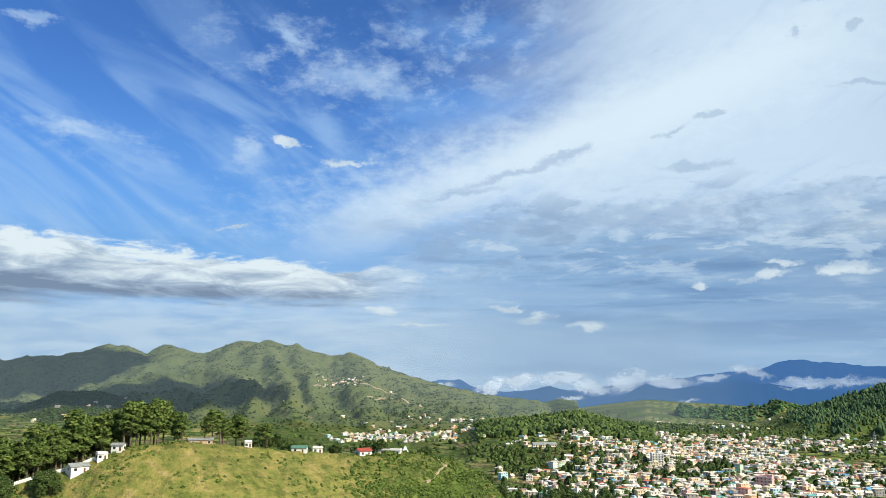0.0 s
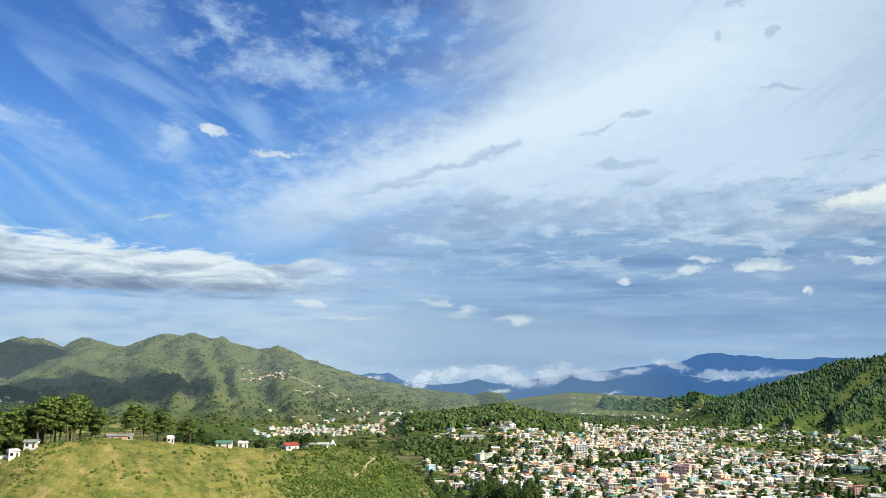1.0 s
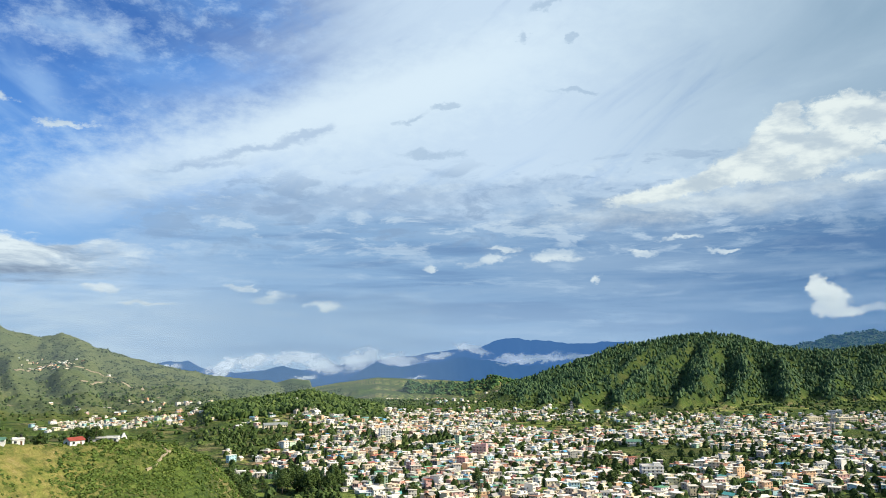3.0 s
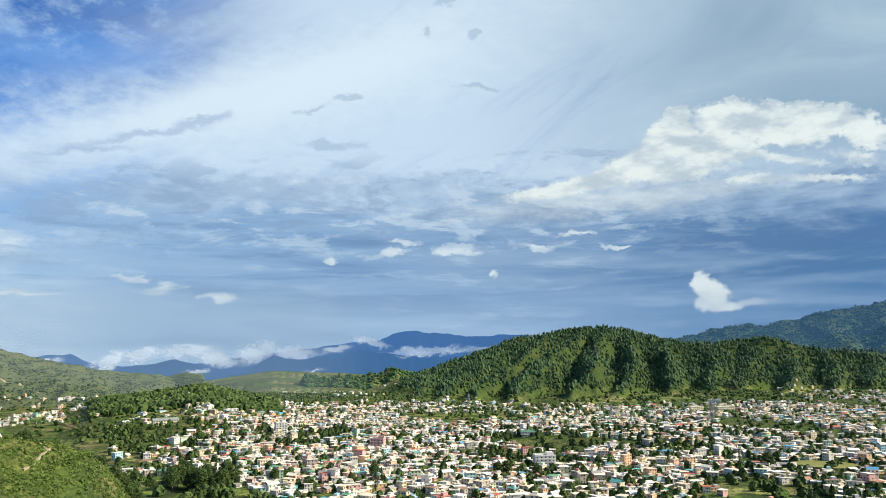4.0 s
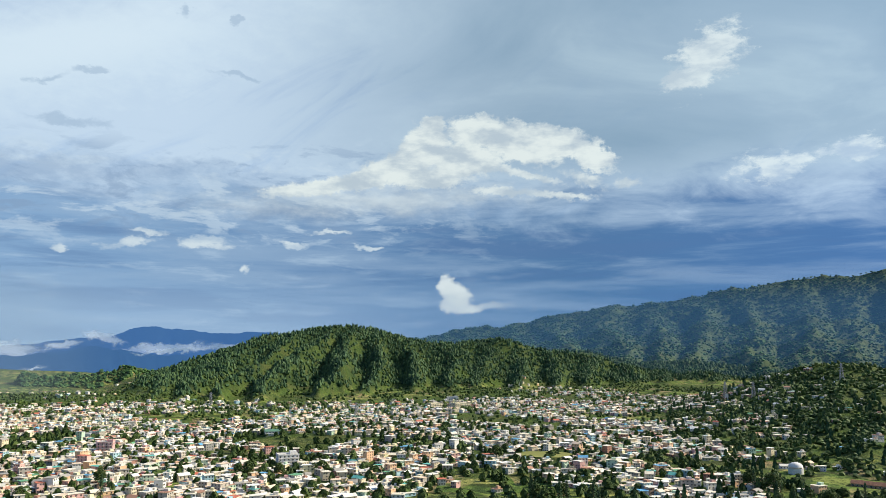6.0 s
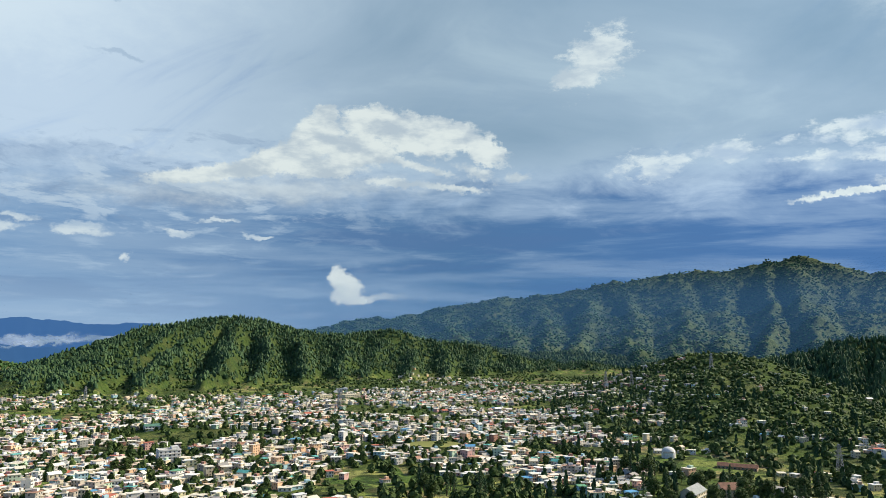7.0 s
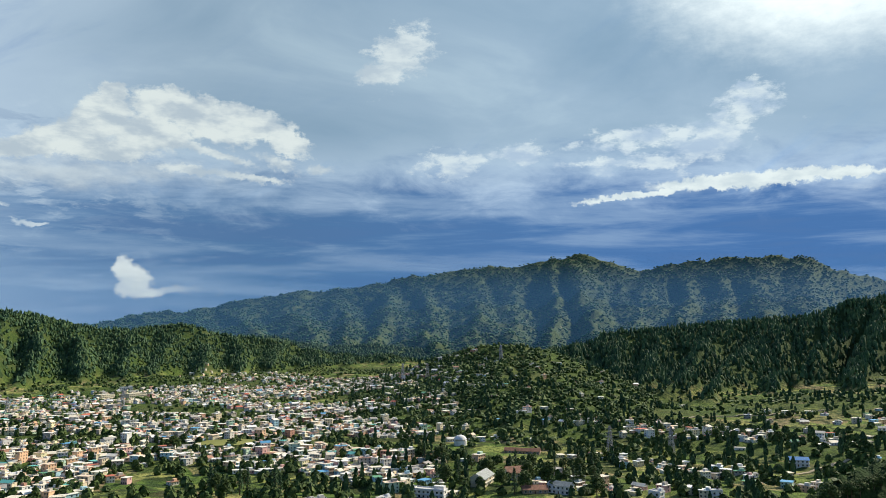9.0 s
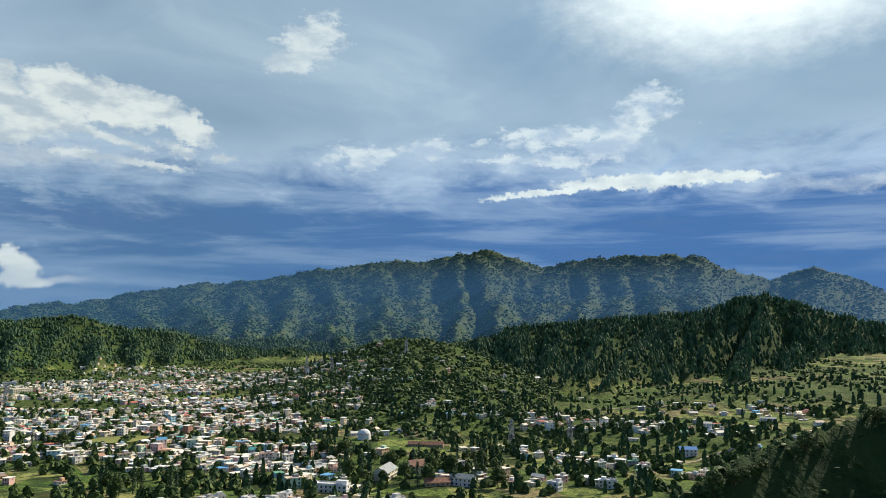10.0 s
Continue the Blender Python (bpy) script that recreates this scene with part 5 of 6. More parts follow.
def build_near_trees():
    rng = random.Random(11)
    pines = [build_tree("pine_tree", words, h, s, n, PINE, 100 + k, "pine") for k, (words, h, s, n) in enumerate((
        ("tall spreading pine tree with bare trunk on the grassy hill", 15.0, 4.6, 15),
        ("rounded green pine tree standing behind the hill crest", 12.5, 3.8, 13),
        ("slender pine tree with a high open crown", 13.5, 3.2, 12),
        ("bushy young pine tree low on the hillside", 9.0, 3.2, 11)))]
    broad = [build_tree("broadleaf_tree", words, h, s, n, LEAVES, 140 + k, "broad") for k, (words, h, s, n) in enumerate((
        ("large dark broad-leaved tree among the town houses", 17.0, 6.2, 17),
        ("round leafy green tree at the foot of the slope", 11.0, 4.4, 13),
        ("small dark leafy tree beside the hill houses", 7.5, 3.0, 10)))]
    cyp = [build_tree("cypress_tree", "tall dark narrow conifer rising among town trees", 19.0, 3.4, 12, CONIFER, 160, "cypress")]
    masters, used = {"pine": pines, "broad": broad, "cyp": cyp}, set()

    def plant(kind, k, az, r, size=1.0):
        ob = masters[kind][k]
        m = stand(az, r, rng.uniform(0, 360), 0.2)
        size *= rng.uniform(0.88, 1.12)
        if ob.name in used:
            ob = copy_thing(ob, m)
        else:
            used.add(ob.name)
            ob.matrix_world = m
        ob.scale = (size, size, size)

    for _ in range(80):
        a = rng.uniform(-34, -21.5)
        plant("pine", rng.choice((0, 1, 1, 2, 3)), a, crest(a) + rng.uniform(1, 24), 1.28)
    for _ in range(14):
        a = rng.uniform(-28, -23.5)
        plant("pine", rng.choice((1, 1, 3)), a, crest(a) + rng.uniform(1, 10), 1.15)
    for a in (-21.9, -21.5, -21.1, -20.6, -20.2, -19.8, -19.4, -20.9, -20.0):
        plant("pine", rng.choice((0, 0, 2)), a, crest(a) + rng.uniform(0, 9), 1.12)
    for a in (-18.7, -18.2, -18.45, -16.7, -16.2, -15.7, -15.2, -15.5, -14.6, -14.2, -13.0, -12.5):
        plant("pine", rng.choice((0, 1, 2)), a, crest(a) + rng.uniform(1, 10), 0.86)
    for _ in range(20):
        a = rng.uniform(-14.5, -1.0)
        plant("broad", rng.choice((1, 2, 2)), a, crest(a) + rng.uniform(5, 14), 0.85)
    for _ in range(16):
        a = rng.uniform(-33, -25.2)
        plant("broad", rng.choice((1, 2)), a, climb(a, rng.uniform(-8.6, -7.2), 120, 330), 0.75)
    for _ in range(17):
        a = rng.uniform(2.2, 6.4)
        plant("broad", rng.choice((1, 1, 2)), a, rng.uniform(385, 520), 0.95)
    for _ in range(34):
        plant(*rng.choice((("broad", 0), ("broad", 0), ("broad", 1), ("cyp", 0))), rng.uniform(6.4, 12.2), rng.uniform(668, 735), 1.05)
    for _ in range(46):
        plant(*rng.choice((("broad", 0), ("broad", 1), ("cyp", 0))), rng.uniform(64.5, 79), rng.uniform(570, 740), 0.95)
    for _ in range(12):
        plant(*rng.choice((("cyp", 0), ("cyp", 0), ("broad", 0))), rng.uniform(51, 57), rng.uniform(575, 650), 1.0)
    for _ in range(16):
        plant(*rng.choice((("broad", 0), ("broad", 1), ("cyp", 0))), rng.uniform(14, 50), rng.uniform(600, 900), 0.9)
    for _ in range(16):
        a = rng.uniform(92, 106)
        plant("broad", rng.choice((1, 2, 2)), a, climb(a, float(line(a, (91, -13.2), (104.3, -5.9))), 100, 240), 0.42)


build_near_trees()

# scrub on the near hill and the shaded slope
rng = np.random.default_rng(41)
az, r = scatter(rng, 16000, -32, 6, 200, 400)
n1 = fbm(np.radians(az) * r / 14, r / 14, 171, 3)
keep = on_hill(az, r, hill_near, 1.0) & (rng.random(len(az)) < np.where(az > -7, 0.22 + 0.75 * smooth(n1, 0.42, 0.58), 0.06 + 0.6 * smooth(n1, 0.58, 0.68)))
wood("hill_scrub", "low green bushes and scrub dotted over the grassy hill", "round", az[keep], r[keep], 1.0, 1.9, BUSH, 51, 0.06, tufts=16)
az, r = scatter(rng, 9000, -8, 6, 240, 420)
n1 = fbm(np.radians(az) * r / 10, r / 10, 173, 3)
keep = on_hill(az, r, hill_near, 1.0) & (rng.random(len(az)) < smooth(az, -8, -2) * (0.2 + 0.8 * smooth(n1, 0.42, 0.52)))
wood("green_thicket", "thick green scrub covering the shoulder of the hill", "round", az[keep], r[keep], 1.4, 2.4, BUSH, 53, 0.06, tufts=18)
az, r = scatter(rng, 4200, 84, 112, 90, 215)
keep = on_hill(az, r, hill_fore, 1.0) & (rng.random(len(az)) < 0.2)
wood("slope_scrub", "low bushes and tussocks on the shaded near slope", "round", az[keep], r[keep], 0.9, 1.7, SCRUB, 52, 0.2, 6)


# ---------- buildings that stand out ----------
PLASTER_WHITE = plain("white_plaster", (0.80, 0.79, 0.76), 0.8, 0.25, 0.15)
PLASTER_CREAM = plain("cream_plaster", (0.76, 0.68, 0.48), 0.8, 0.25, 0.18)
PLASTER_YELLOW = plain("bright_yellow_plaster", (0.78, 0.72, 0.10), 0.8, 0.25, 0.15)
PLASTER_TAN = plain("tan_plaster", (0.50, 0.36, 0.24), 0.85, 0.2, 0.3)
PLASTER_PINK = plain("pink_plaster", (0.70, 0.42, 0.40), 0.8, 0.25, 0.2)


def landmark(name, label, az, el, paint, w, d, storeys, roof, extra, turn=0.0, sheet=None, rise=1.8, panes=None, r=None, category="building"):
    ob = build_house(name, label, paint, w, d, storeys, roof, extra, sheet, rise, category, "", panes, True)
    rr = r or climb(az, el, 150)
    ob.matrix_world = stand(az, rr, face_camera(az, turn), 0.2)
    if rr < 450:
        ob.scale = (0.68, 0.68, 0.68)
    return ob


landmark("cottage", "white cottage with grey sheet gable roof below the pines", -24.6, -6.55, PLASTER_WHITE, 9, 6, 1, "gable", "grey", 25, SHEETS["grey"], 1.5, category="house")
landmark("hut", "small white flat-roofed hut beside the hillside wall", -23.2, -5.85, PLASTER_WHITE, 5, 4, 1, "flat", "none", 15, category="house")
landmark("shed", "small white shed under the tall pines", -22.2, -5.3, PLASTER_WHITE, 6, 4, 1, "gable", "grey", -20, SHEETS["grey"], 1.0, category="shed")
landmark("long_shed", "long tan shed with pale roof behind the hilltop trees", -17.0, -4.85, PLASTER_TAN, 13, 5, 1, "gable", "grey", 10, SHEETS["grey"], 0.8, r=crest(-17.0) + 3, category="shed")
landmark("kiosk", "small white flat-roofed block on the hill crest", -13.8, -5.2, PLASTER_WHITE, 4, 4, 1, "flat", "none", 10, r=crest(-13.8) + 1, category="shed")
landmark("bungalow", "white bungalow with green sheet roof on the hill crest", -10.2, -5.5, PLASTER_WHITE, 9, 6, 1, "gable", "green", -8, SHEETS["green"], 1.2, r=crest(-10.2) + 2, category="house")
landmark("pump_house", "pale blue-white block house on the hill crest", -8.95, -5.4, PLASTER_WHITE, 6, 5, 1, "flat", "tank", 5, r=crest(-8.95) + 2, category="house")
landmark("guest_house", "white house with red sheet gable roof on the crest", -5.7, -5.7, PLASTER_WHITE, 9, 7, 1, "gable", "red", 30, SHEETS["red"], 1.6, r=crest(-5.7) + 1, category="house")
landmark("barrack", "long low white building on the hill crest", -3.9, -5.6, PLASTER_WHITE, 17, 5, 1, "flat", "none", -14, r=crest(-3.9) + 3)
landmark("villa", "bright yellow and white house at the town's edge", 4.63, -6.95, PLASTER_YELLOW, 9, 8, 2, "flat", "tank", 10, category="house", r=700)
landmark("school", "long cream school block on the knoll terrace", 7.3, -5.3, PLASTER_CREAM, 34, 10, 2, "gable", "grey", 14, SHEETS["grey"], 3.0)
landmark("college", "cream three-storey college block with tall window bays", 44.5, -4.68, PLASTER_CREAM, 30, 14, 3, "flat", "none", 40, panes=7)
landmark("college", "cream three-storey college block with tall window bays", 46.4, -4.66, PLASTER_CREAM, 34, 14, 3, "flat", "none", 34, panes=8)
landmark("office_block", "white two-storey block above the college buildings", 45.8, -4.1, PLASTER_WHITE, 24, 10, 2, "flat", "stair", 0)
landmark("apartment_block", "large white four-storey block in the crowded town", 34.0, -8.7, PLASTER_WHITE, 20, 13, 4, "flat", "stair", 12)
landmark("market_hall", "white hall with green sheet roof among town houses", 32.9, -6.55, PLASTER_WHITE, 20, 11, 2, "gable", "green", 10, SHEETS["green"], 2.4)
landmark("hotel", "pink four-storey hotel block in the old town", 22.0, -7.4, PLASTER_PINK, 16, 11, 4, "flat", "stair", -14)
landmark("tower_block", "white five-storey block above the town roofs", 15.1, -6.2, PLASTER_WHITE, 15, 12, 5, "flat", "stair", 10)
landmark("assembly_hall", "tall hall with long grey-green sheet gable roof", 70.6, -11.0, PLASTER_CREAM, 26, 13, 2, "gable", "green", 72, SHEETS["grey"], 4.2)
landmark("mission_hall", "cream hall with rust-red sheet gable roof", 73.25, -10.6, PLASTER_CREAM, 22, 12, 2, "gable", "rust", 25, SHEETS["rust"], 4.2)
landmark("workshop", "low workshop with rusty sheet roof near the halls", 74.4, -11.5, PLASTER_TAN, 18, 10, 1, "gable", "rust", 10, SHEETS["rust"], 2.4)
landmark("ward_block", "white two-storey block with grey roof near the halls", 76.3, -11.5, PLASTER_WHITE, 17, 9, 2, "gable", "grey", -25, SHEETS["grey"], 2.6)
landmark("hostel", "long white two-storey flat-roofed hostel among trees", 66.9, -11.9, PLASTER_WHITE, 24, 9, 2, "flat", "stair", -20)
landmark("farmhouse", "white two-storey farmhouse with red trim in green fields", 82.9, -11.7, PLASTER_WHITE, 9, 7, 2, "flat", "stair", -30, category="house")
landmark("farmhouse", "white two-storey farmhouse on the terraced fields", 86.8, -11.4, PLASTER_WHITE, 8, 7, 2, "flat", "tank", 20, category="house")
landmark("depot", "white depot with bright blue sheet roof on terraces", 92.0, -8.95, PLASTER_WHITE, 18, 9, 2, "gable", "blue", 12, SHEETS["blue"], 2.2)
landmark("school", "long red-brown school block beside a playing field", 73.6, -8.85, PLASTER_TAN, 36, 9, 1, "gable", "rust", -10, SHEETS["rust"], 2.6)
landmark("barn", "long low white barn on the terraced fields", 97.3, -6.4, PLASTER_WHITE, 18, 7, 1, "gable", "grey", 8, SHEETS["grey"], 1.4, category="barn")
landmark("depot", "pale white shed row below the conifer hill", 89.6, -6.95, PLASTER_WHITE, 24, 9, 1, "gable", "grey", 0, SHEETS["grey"], 2.0)


def build_dome(az, el):
    """A white domed hall."""
    ob = new("domed_hall")
    bm = bmesh.new()
    bmesh.ops.create_cone(bm, cap_ends=True, segments=24, radius1=7.0, radius2=7.0, depth=8.0, matrix=Matrix.Translation((0, 0, 1)))
    part("drum", bm, PLASTER_WHITE, ob)
    bm = bmesh.new()
    bmesh.ops.create_uvsphere(bm, u_segments=24, v_segments=12, radius=7.2, matrix=Matrix.Translation((0, 0, 4.6)) @ Matrix.Diagonal((1, 1, 0.85, 1)))
    bmesh.ops.delete(bm, geom=[v for v in bm.verts if v.co.z < 4.7], context="VERTS")
    dome = part("dome", bm, PLASTER_WHITE, ob, "smooth white dome")
    for p in dome.data.polygons:
        p.use_smooth = True
    ob.matrix_world = stand(az, climb(az, el, 400), 0, 0.2)
    tagged(ob, "white domed hall at the edge of town", "building")


build_dome(69.1, -8.3)


def build_temple(az):
    """A small whitewashed hill temple with a stepped spire."""
    ob = new("temple")
    boxed("base", (-2.2, 2.2, -2.2, 2.2, -1.5, 2.4), PLASTER_WHITE, ob, bevel=0.08)
    bm = bmesh.new()
    for k in range(5):
        s = 1.9 - 0.36 * k
        box(bm, -s, s, -s, s, 2.4 + 0.7 * k, 3.1 + 0.7 * k)
    part("spire", bm, PLASTER_WHITE, ob)
    boxed("door", (-0.5, 0.5, -2.26, -2.16, 0, 1.9), DOOR, ob)
    ob.matrix_world = stand(az, crest(az) + 4, face_camera(az, 10), 0.1)
    ob.scale = (0.6, 0.6, 0.6)
    tagged(ob, "small whitewashed temple with a stepped spire on the crest", "temple")


build_temple(-2.7)


def build_pylon():
    """A lattice power pylon: legs, braces and three crossarms."""
    ob = new("power_pylon")
    high, foot, head = 27.0, 3.0, 0.6

    def bar(bm, p, q, t=0.16):
        d = Vector(q) - Vector(p)
        m = Matrix.Translation((Vector(p) + Vector(q)) / 2) @ d.to_track_quat("Z", "Y").to_matrix().to_4x4()
        box(bm, -t, t, -t, t, -d.length / 2, d.length / 2, m)

    corner = lambda sx, sy, z: (sx * (foot + (head - foot) * z / high), sy * (foot + (head - foot) * z / high), z)
    for sx in (-1, 1):
        for sy in (-1, 1):
            bm = bmesh.new()
            bar(bm, corner(sx, sy, -1.0), corner(sx, sy, high), 0.2)
            part("leg", bm, STEEL, ob)
    for k in range(6):
        z0, z1 = high * k / 6, high * (k + 1) / 6
        for a, b in (((-1, -1), (1, -1)), ((1, -1), (1, 1)), ((1, 1), (-1, 1)), ((-1, 1), (-1, -1))):
            for p, q in ((a, b), (b, a)):
                bm = bmesh.new()
                bar(bm, corner(*p, z0), corner(*q, z1), 0.12)
                part("brace", bm, STEEL, ob)
    for z, half in ((16.5, 4.4), (20.5, 3.8), (24.5, 3.0)):
        bm = bmesh.new()
        bar(bm, (-half, 0, z), (half, 0, z), 0.2)
        bar(bm, (-half, 0, z), (0, 0, z + 1.4), 0.12)
        bar(bm, (half, 0, z), (0, 0, z + 1.4), 0.12)
        part("crossarm", bm, STEEL, ob)
    tagged(ob, "grey steel lattice power pylon rising above trees", "pylon", "power pylons")
    return ob


pylon = build_pylon()
for n, (az, el) in enumerate(((64.9, -3.6), (66.7, -3.6), (72.1, -2.3), (38.8, -5.5), (45.6, -5.3), (28.6, -4.5), (79.8, -8.7), (84.0, -8.6))):
    m = stand(az, climb(az, el, 400), face_camera(az, 20), 0.0)
    if n:
        copy_thing(pylon, m)
    else:
        pylon.matrix_world = m


def ribbon(name, label, category, points, wide, mt, lift=0.25, thick=0.6, step=4.0):
    """A road, path or wall that follows the ground through points (azimuth, distance)."""
    bm = bmesh.new()
    line_pts = []
    for (a0, r0), (a1, r1) in zip(points, points[1:]):
        n = max(2, int(abs(r1 - r0) / step + math.radians(abs(a1 - a0)) * r0 / step))
        line_pts += [spot(a0 + (a1 - a0) * i / n, r0 + (r1 - r0) * i / n) for i in range(n)]
    line_pts.append(spot(*points[-1]))
    rows = []
    for i, p in enumerate(line_pts):
        d = (line_pts[min(i + 1, len(line_pts) - 1)] - line_pts[max(i - 1, 0)]).normalized()
        s = Vector((d.y, -d.x, 0)).normalized() * wide / 2
        rows.append([bm.verts.new(p + k * s + Vector((0, 0, z))) for k, z in ((-1, -thick), (-1, lift), (1, lift), (1, -thick))])
    for a, b in zip(rows, rows[1:]):
        for i in range(3):
            bm.faces.new((a[i], a[i + 1], b[i + 1], b[i]))
    bmesh.ops.recalc_face_normals(bm, faces=bm.faces[:])
    ob = part(name, bm, mt)
    tagged(ob, label, category, kind="structure")


TRACK = plain("pale_earth_track", (0.46, 0.39, 0.27), 0.95, 0.1, 0.3)
ribbon("trim_footpath", "pale trodden footpath winding down the green slope", "path", [(a, climb(a, e, 200)) for a, e in ((-0.3, -6.2), (-0.1, -6.5), (0.25, -6.65), (-0.25, -7.0), (-0.6, -7.5), (-1.2, -7.8))], 1.1, TRACK, 0.5)
for name, pts in (("road_upland", ((-9.5, -0.95), (-7.6, -0.7), (-6.0, -0.85), (-4.6, -1.2), (-3.4, -1.6))), ("road_slope", ((-5.6, -1.75), (-4.2, -1.85), (-2.6, -2.1), (-1.6, -2.5)))):
    ribbon(name, "pale dirt road cut across the mountain slope", "road", [(a, climb(a, e, 1600, 3300)) for a, e in pts], 7.0, TRACK, 1.5, 1.5, 14.0)
ribbon("wall_hillside", "low whitewashed wall along the hillside lane", "wall", [(a, climb(a, e, 200)) for a, e in ((-28.6, -7.4), (-27.2, -7.0), (-26.0, -6.65), (-25.2, -6.5))], 0.4, WHITEWASH, 0.9)
ribbon("wall_terrace", "low white retaining wall beside the hillside hut", "wall", [(a, climb(a, e, 200)) for a, e in ((-24.3, -6.1), (-23.7, -5.9), (-23.3, -5.95))], 0.4, WHITEWASH, 0.9)
ribbon("road_valley", "pale valley road running below the conifer hill", "road", [(a, climb(a, e, 400)) for a, e in ((84.5, -6.3), (87.5, -5.95), (90.5, -5.75), (94, -5.2))], 5.0, TRACK, 0.5)
ribbon("road_field", "pale dirt road through the terraced fields", "road", [(a, climb(a, e, 240)) for a, e in ((96.2, -8.0), (94.5, -8.6), (91.5, -9.6), (89.5, -10.3))], 3.5, TRACK, 0.5)


def build_sports_ground(az, r, wide, deep):
    bm = bmesh.new()
    bmesh.ops.create_cone(bm, cap_ends=True, segments=40, radius1=1.04, radius2=1.0, depth=1.0)
    ob = part("sports_ground", bm, FIELD)
    p = spot(az, r)
    ob.matrix_world = pose(p.x, p.y, p.z + 0.8, 0, 0, -az) @ Matrix.Diagonal((wide, deep, 6.0, 1))
    tagged(ob, "oval grass sports ground among the town houses", "field", kind="structure")


FIELD = plain("mown_grass", (0.30, 0.31, 0.10), 0.95, 0.1, 0.35, 0.08)
build_sports_ground(52.5, 845, 30, 24)


# ---------- mist lying along the far ranges ----------
def mist_material(banks):
    """Torn low cloud; each bank is (azimuth, elevation, half length, half height, tilt)."""
    m, N, b = material("mist", 1.0, 0.0)
    px, py, pz = N.split(N.node("ShaderNodeTexCoord").outputs["Object"])
    along = N.mul(N.math("ARCTAN2", px, py), 57.29578)
    up = N.mul(N.sub(pz, EYE), 57.29578 / 4850)
    where = N.xyz(along, N.mul(up, 1.7))
    stirred = N.split(N.noise(where, 1.1, 7, 0.62, 0.0, True))
    torn = N.noise(where, 2.2, 7, 0.65)
    u0 = N.add(along, N.mul(N.sub(stirred[0], 0.5), 1.6))
    v0 = N.add(up, N.mul(N.sub(stirred[1], 0.5), 1.0))
    a = 0.0
    for az, el, ra, re, tilt in banks:
        c, s = math.cos(radians(tilt)), math.sin(radians(tilt))
        da, de = N.sub(u0, az), N.sub(v0, el)
        u = N.mul(N.add(N.mul(da, c), N.mul(de, s)), 1 / ra)
        v = N.mul(N.sub(N.mul(de, c), N.mul(da, s)), 1 / re)
        d = N.math("SQRT", N.add(N.mul(u, u), N.mul(v, v)))
        a = N.math("MAXIMUM", a, N.step(N.add(d, N.mul(N.sub(torn, 0.5), -1.5)), 1.3, 0.45))
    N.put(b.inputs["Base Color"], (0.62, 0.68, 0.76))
    # Emission paints scattered daylight into the mist, beyond what falls on it.
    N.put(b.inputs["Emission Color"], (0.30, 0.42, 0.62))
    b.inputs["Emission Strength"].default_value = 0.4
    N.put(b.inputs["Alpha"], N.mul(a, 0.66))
    return m


def build_mist(far, banks):
    az = np.arange(-3, 36.5, 0.5)
    el = np.linspace(-2.8, 1.4, 14)
    A, E = np.meshgrid(az, el)
    rr = far + 6 * np.sin(A * 2.1) * np.cos(E * 3)
    v = np.stack([rr * np.sin(np.radians(A)), rr * np.cos(np.radians(A)), EYE + rr * np.tan(np.radians(E))], -1).reshape(-1, 3)
    w = len(az)
    i, j = np.meshgrid(np.arange(w - 1), np.arange(len(el) - 1))
    q = j * w + i
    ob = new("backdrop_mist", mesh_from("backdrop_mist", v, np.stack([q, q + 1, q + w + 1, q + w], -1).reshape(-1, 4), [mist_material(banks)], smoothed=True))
    tagged(ob, "white mist and low cloud lying along the far mountains", "cloud", kind="structure")


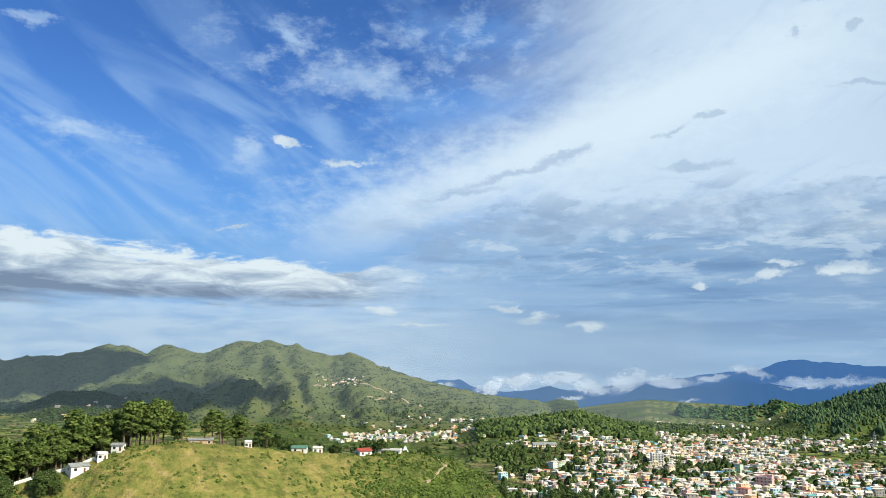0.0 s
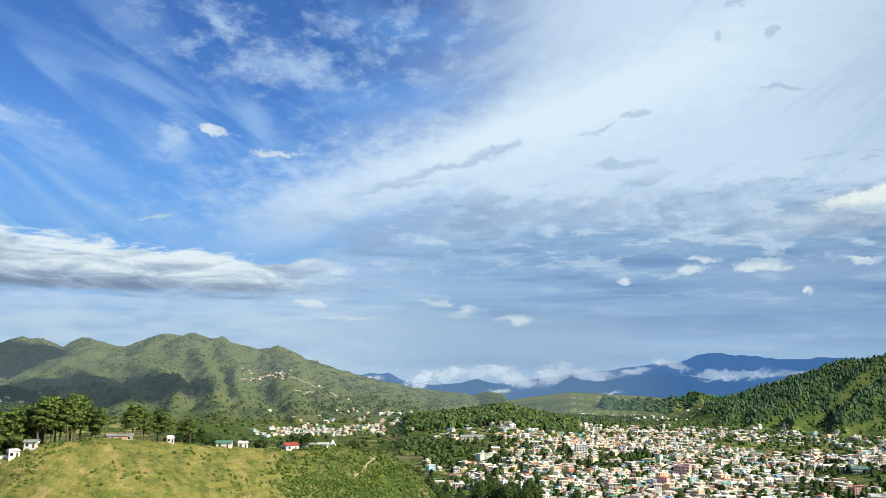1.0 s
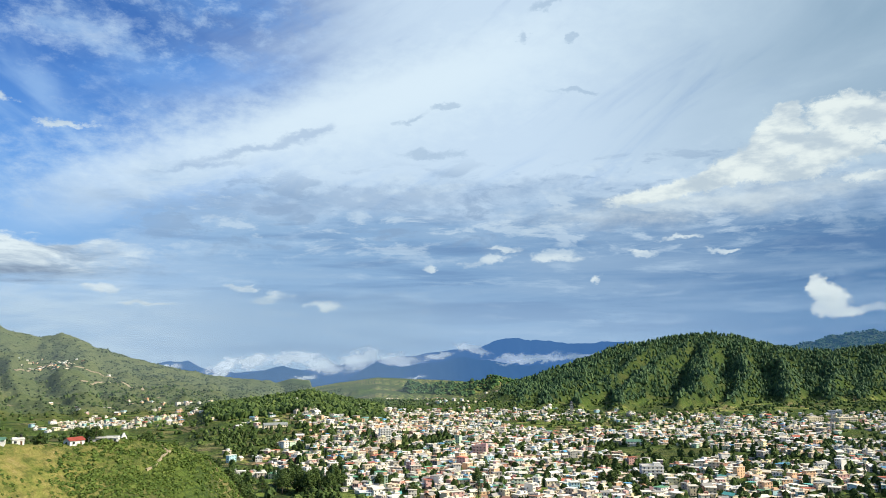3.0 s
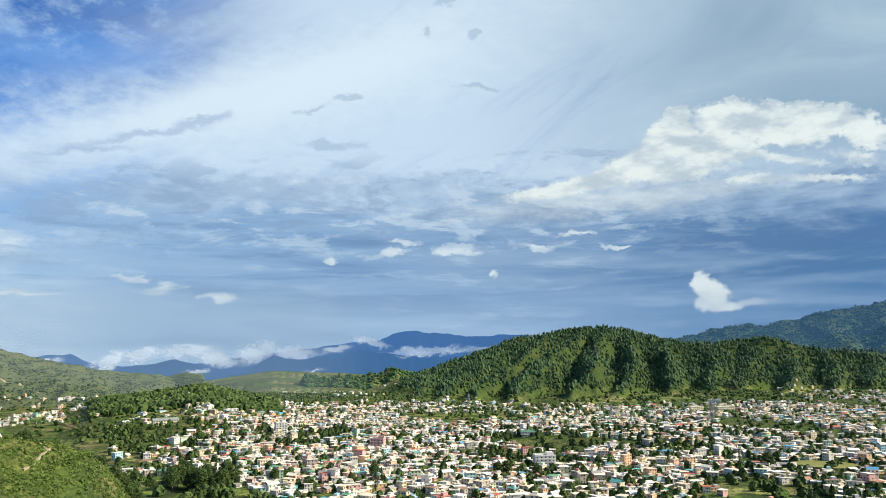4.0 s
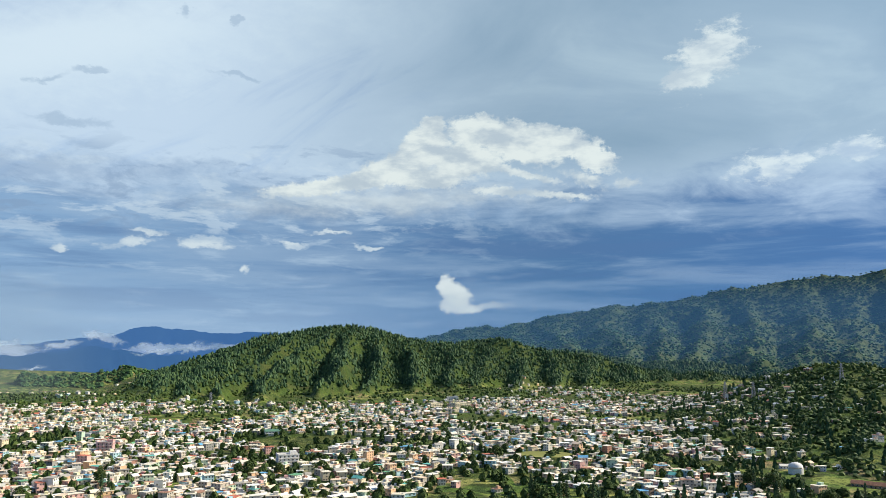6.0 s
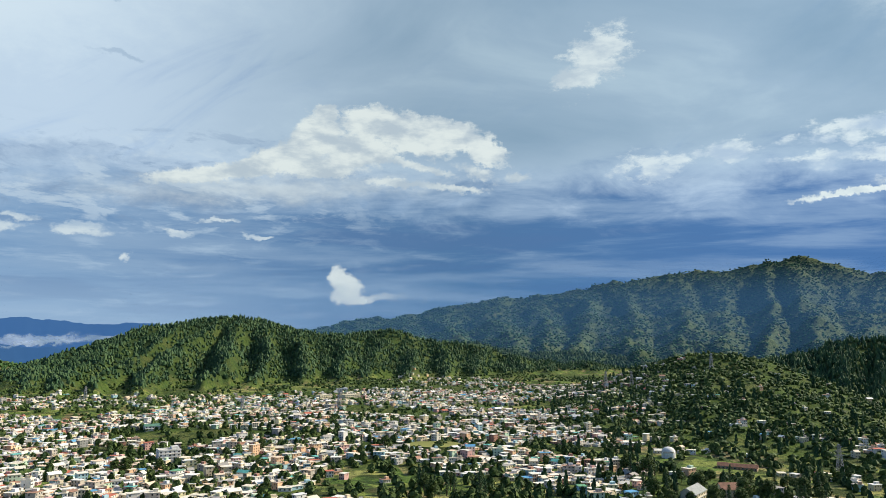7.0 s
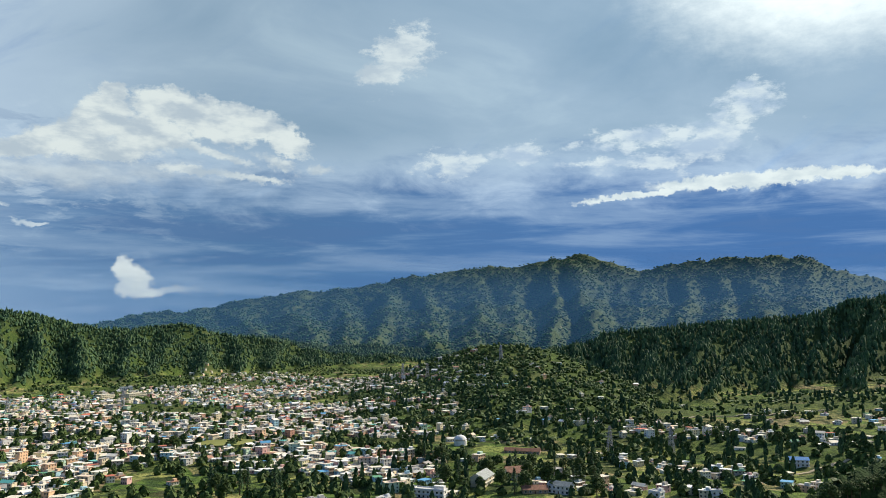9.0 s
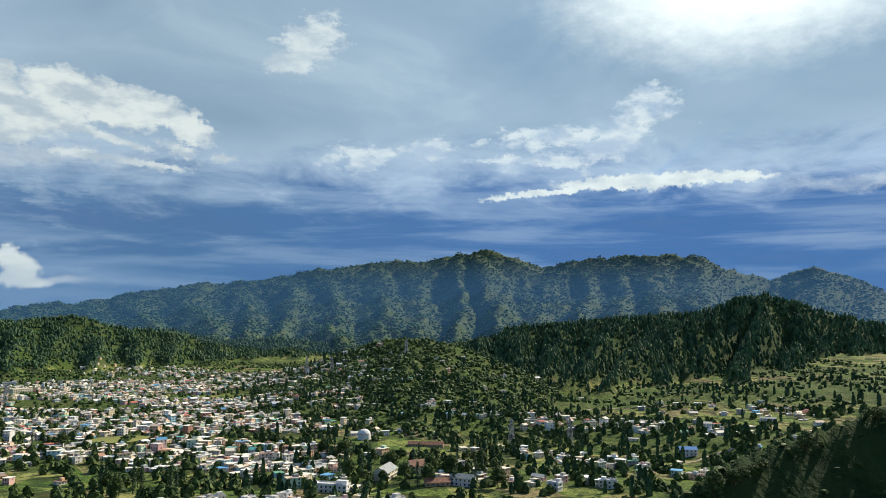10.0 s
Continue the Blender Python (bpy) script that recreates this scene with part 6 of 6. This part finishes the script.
build_mist(4872, ((3.6, -0.9, 1.2, 0.5, 20), (5.6, -0.55, 1.3, 0.5, 10), (8.6, -0.35, 2.0, 0.5, 4), (10.6, -0.9, 1.6, 0.55, -10), (13.2, -0.5, 1.6, 0.75, 14), (16.0, -0.6, 1.8, 0.5, 0), (19.0, -0.25, 1.2, 0.3, 8), (21.6, 0.22, 1.3, 0.3, -14), (25.5, -0.42, 3.2, 0.30, 4), (29.5, -0.3, 1.6, 0.2, 8), (-0.5, -0.9, 1.2, 0.25, 0)))
build_mist(4795, ((3.4, -1.5, 0.5, 0.35, 30), (16.6, -2.0, 1.4, 0.22, 12), (9.4, -1.75, 0.8, 0.18, 5), (26.0, -0.62, 2.6, 0.16, 5)))


# ---------- thin blue air in front of the mountains, painted by glowing see-through sheets ---
def haze_material(glow, thickness, a0, a1, a2, a3):
    m, N, b = material("blue_haze", 1.0, 0.0)
    px, py, pz = N.split(N.node("ShaderNodeTexCoord").outputs["Object"])
    along = N.mul(N.math("ARCTAN2", px, py), 57.29578)
    away = N.math("SQRT", N.add(N.mul(px, px), N.mul(py, py)))
    up = N.mul(N.math("ARCTAN2", N.sub(pz, EYE), away), 57.29578)
    thick = N.mul(N.step(up, 5.6, 2.5), N.mul(N.mul(N.step(along, a0, a1), N.step(along, a3, a2)), N.step(up, -6.8, -4.0)))
    # Black sheet with a faint emission stands in for light scattered by air.
    N.put(b.inputs["Base Color"], (0.0, 0.0, 0.0))
    N.put(b.inputs["Emission Color"], glow)
    b.inputs["Emission Strength"].default_value = 0.85
    N.put(b.inputs["Alpha"], N.mul(thick, thickness))
    return m


def build_haze(far, mt, a0, a1):
    az = np.arange(a0, a1, 1.0)
    el = np.linspace(-7.0, 6.0, 8)
    A, E = np.meshgrid(az, el)
    v = np.stack([far * np.sin(np.radians(A)), far * np.cos(np.radians(A)), EYE + far * np.tan(np.radians(E))], -1).reshape(-1, 3)
    w = len(az)
    i, j = np.meshgrid(np.arange(w - 1), np.arange(len(el) - 1))
    q = j * w + i
    ob = new("backdrop_haze", mesh_from("backdrop_haze", v, np.stack([q, q + 1, q + w + 1, q + w], -1).reshape(-1, 4), [mt], smoothed=True))
    ob.visible_shadow = False
    tagged(ob, "see-through glowing sheet that paints thin blue haze before the mountains", "haze", kind="structure")


EAST_HAZE = haze_material((0.070, 0.200, 0.42), 0.066, 30, 46, 121, 122)
for far in (2760, 2960, 3160, 3400, 3700):
    build_haze(far, EAST_HAZE, 28, 122)
WEST_HAZE = haze_material((0.27, 0.36, 0.42), 0.06, -50, -49, 14, 24)
for far in (1750, 2050, 2400, 2800):
    build_haze(far, WEST_HAZE, -48, 26)
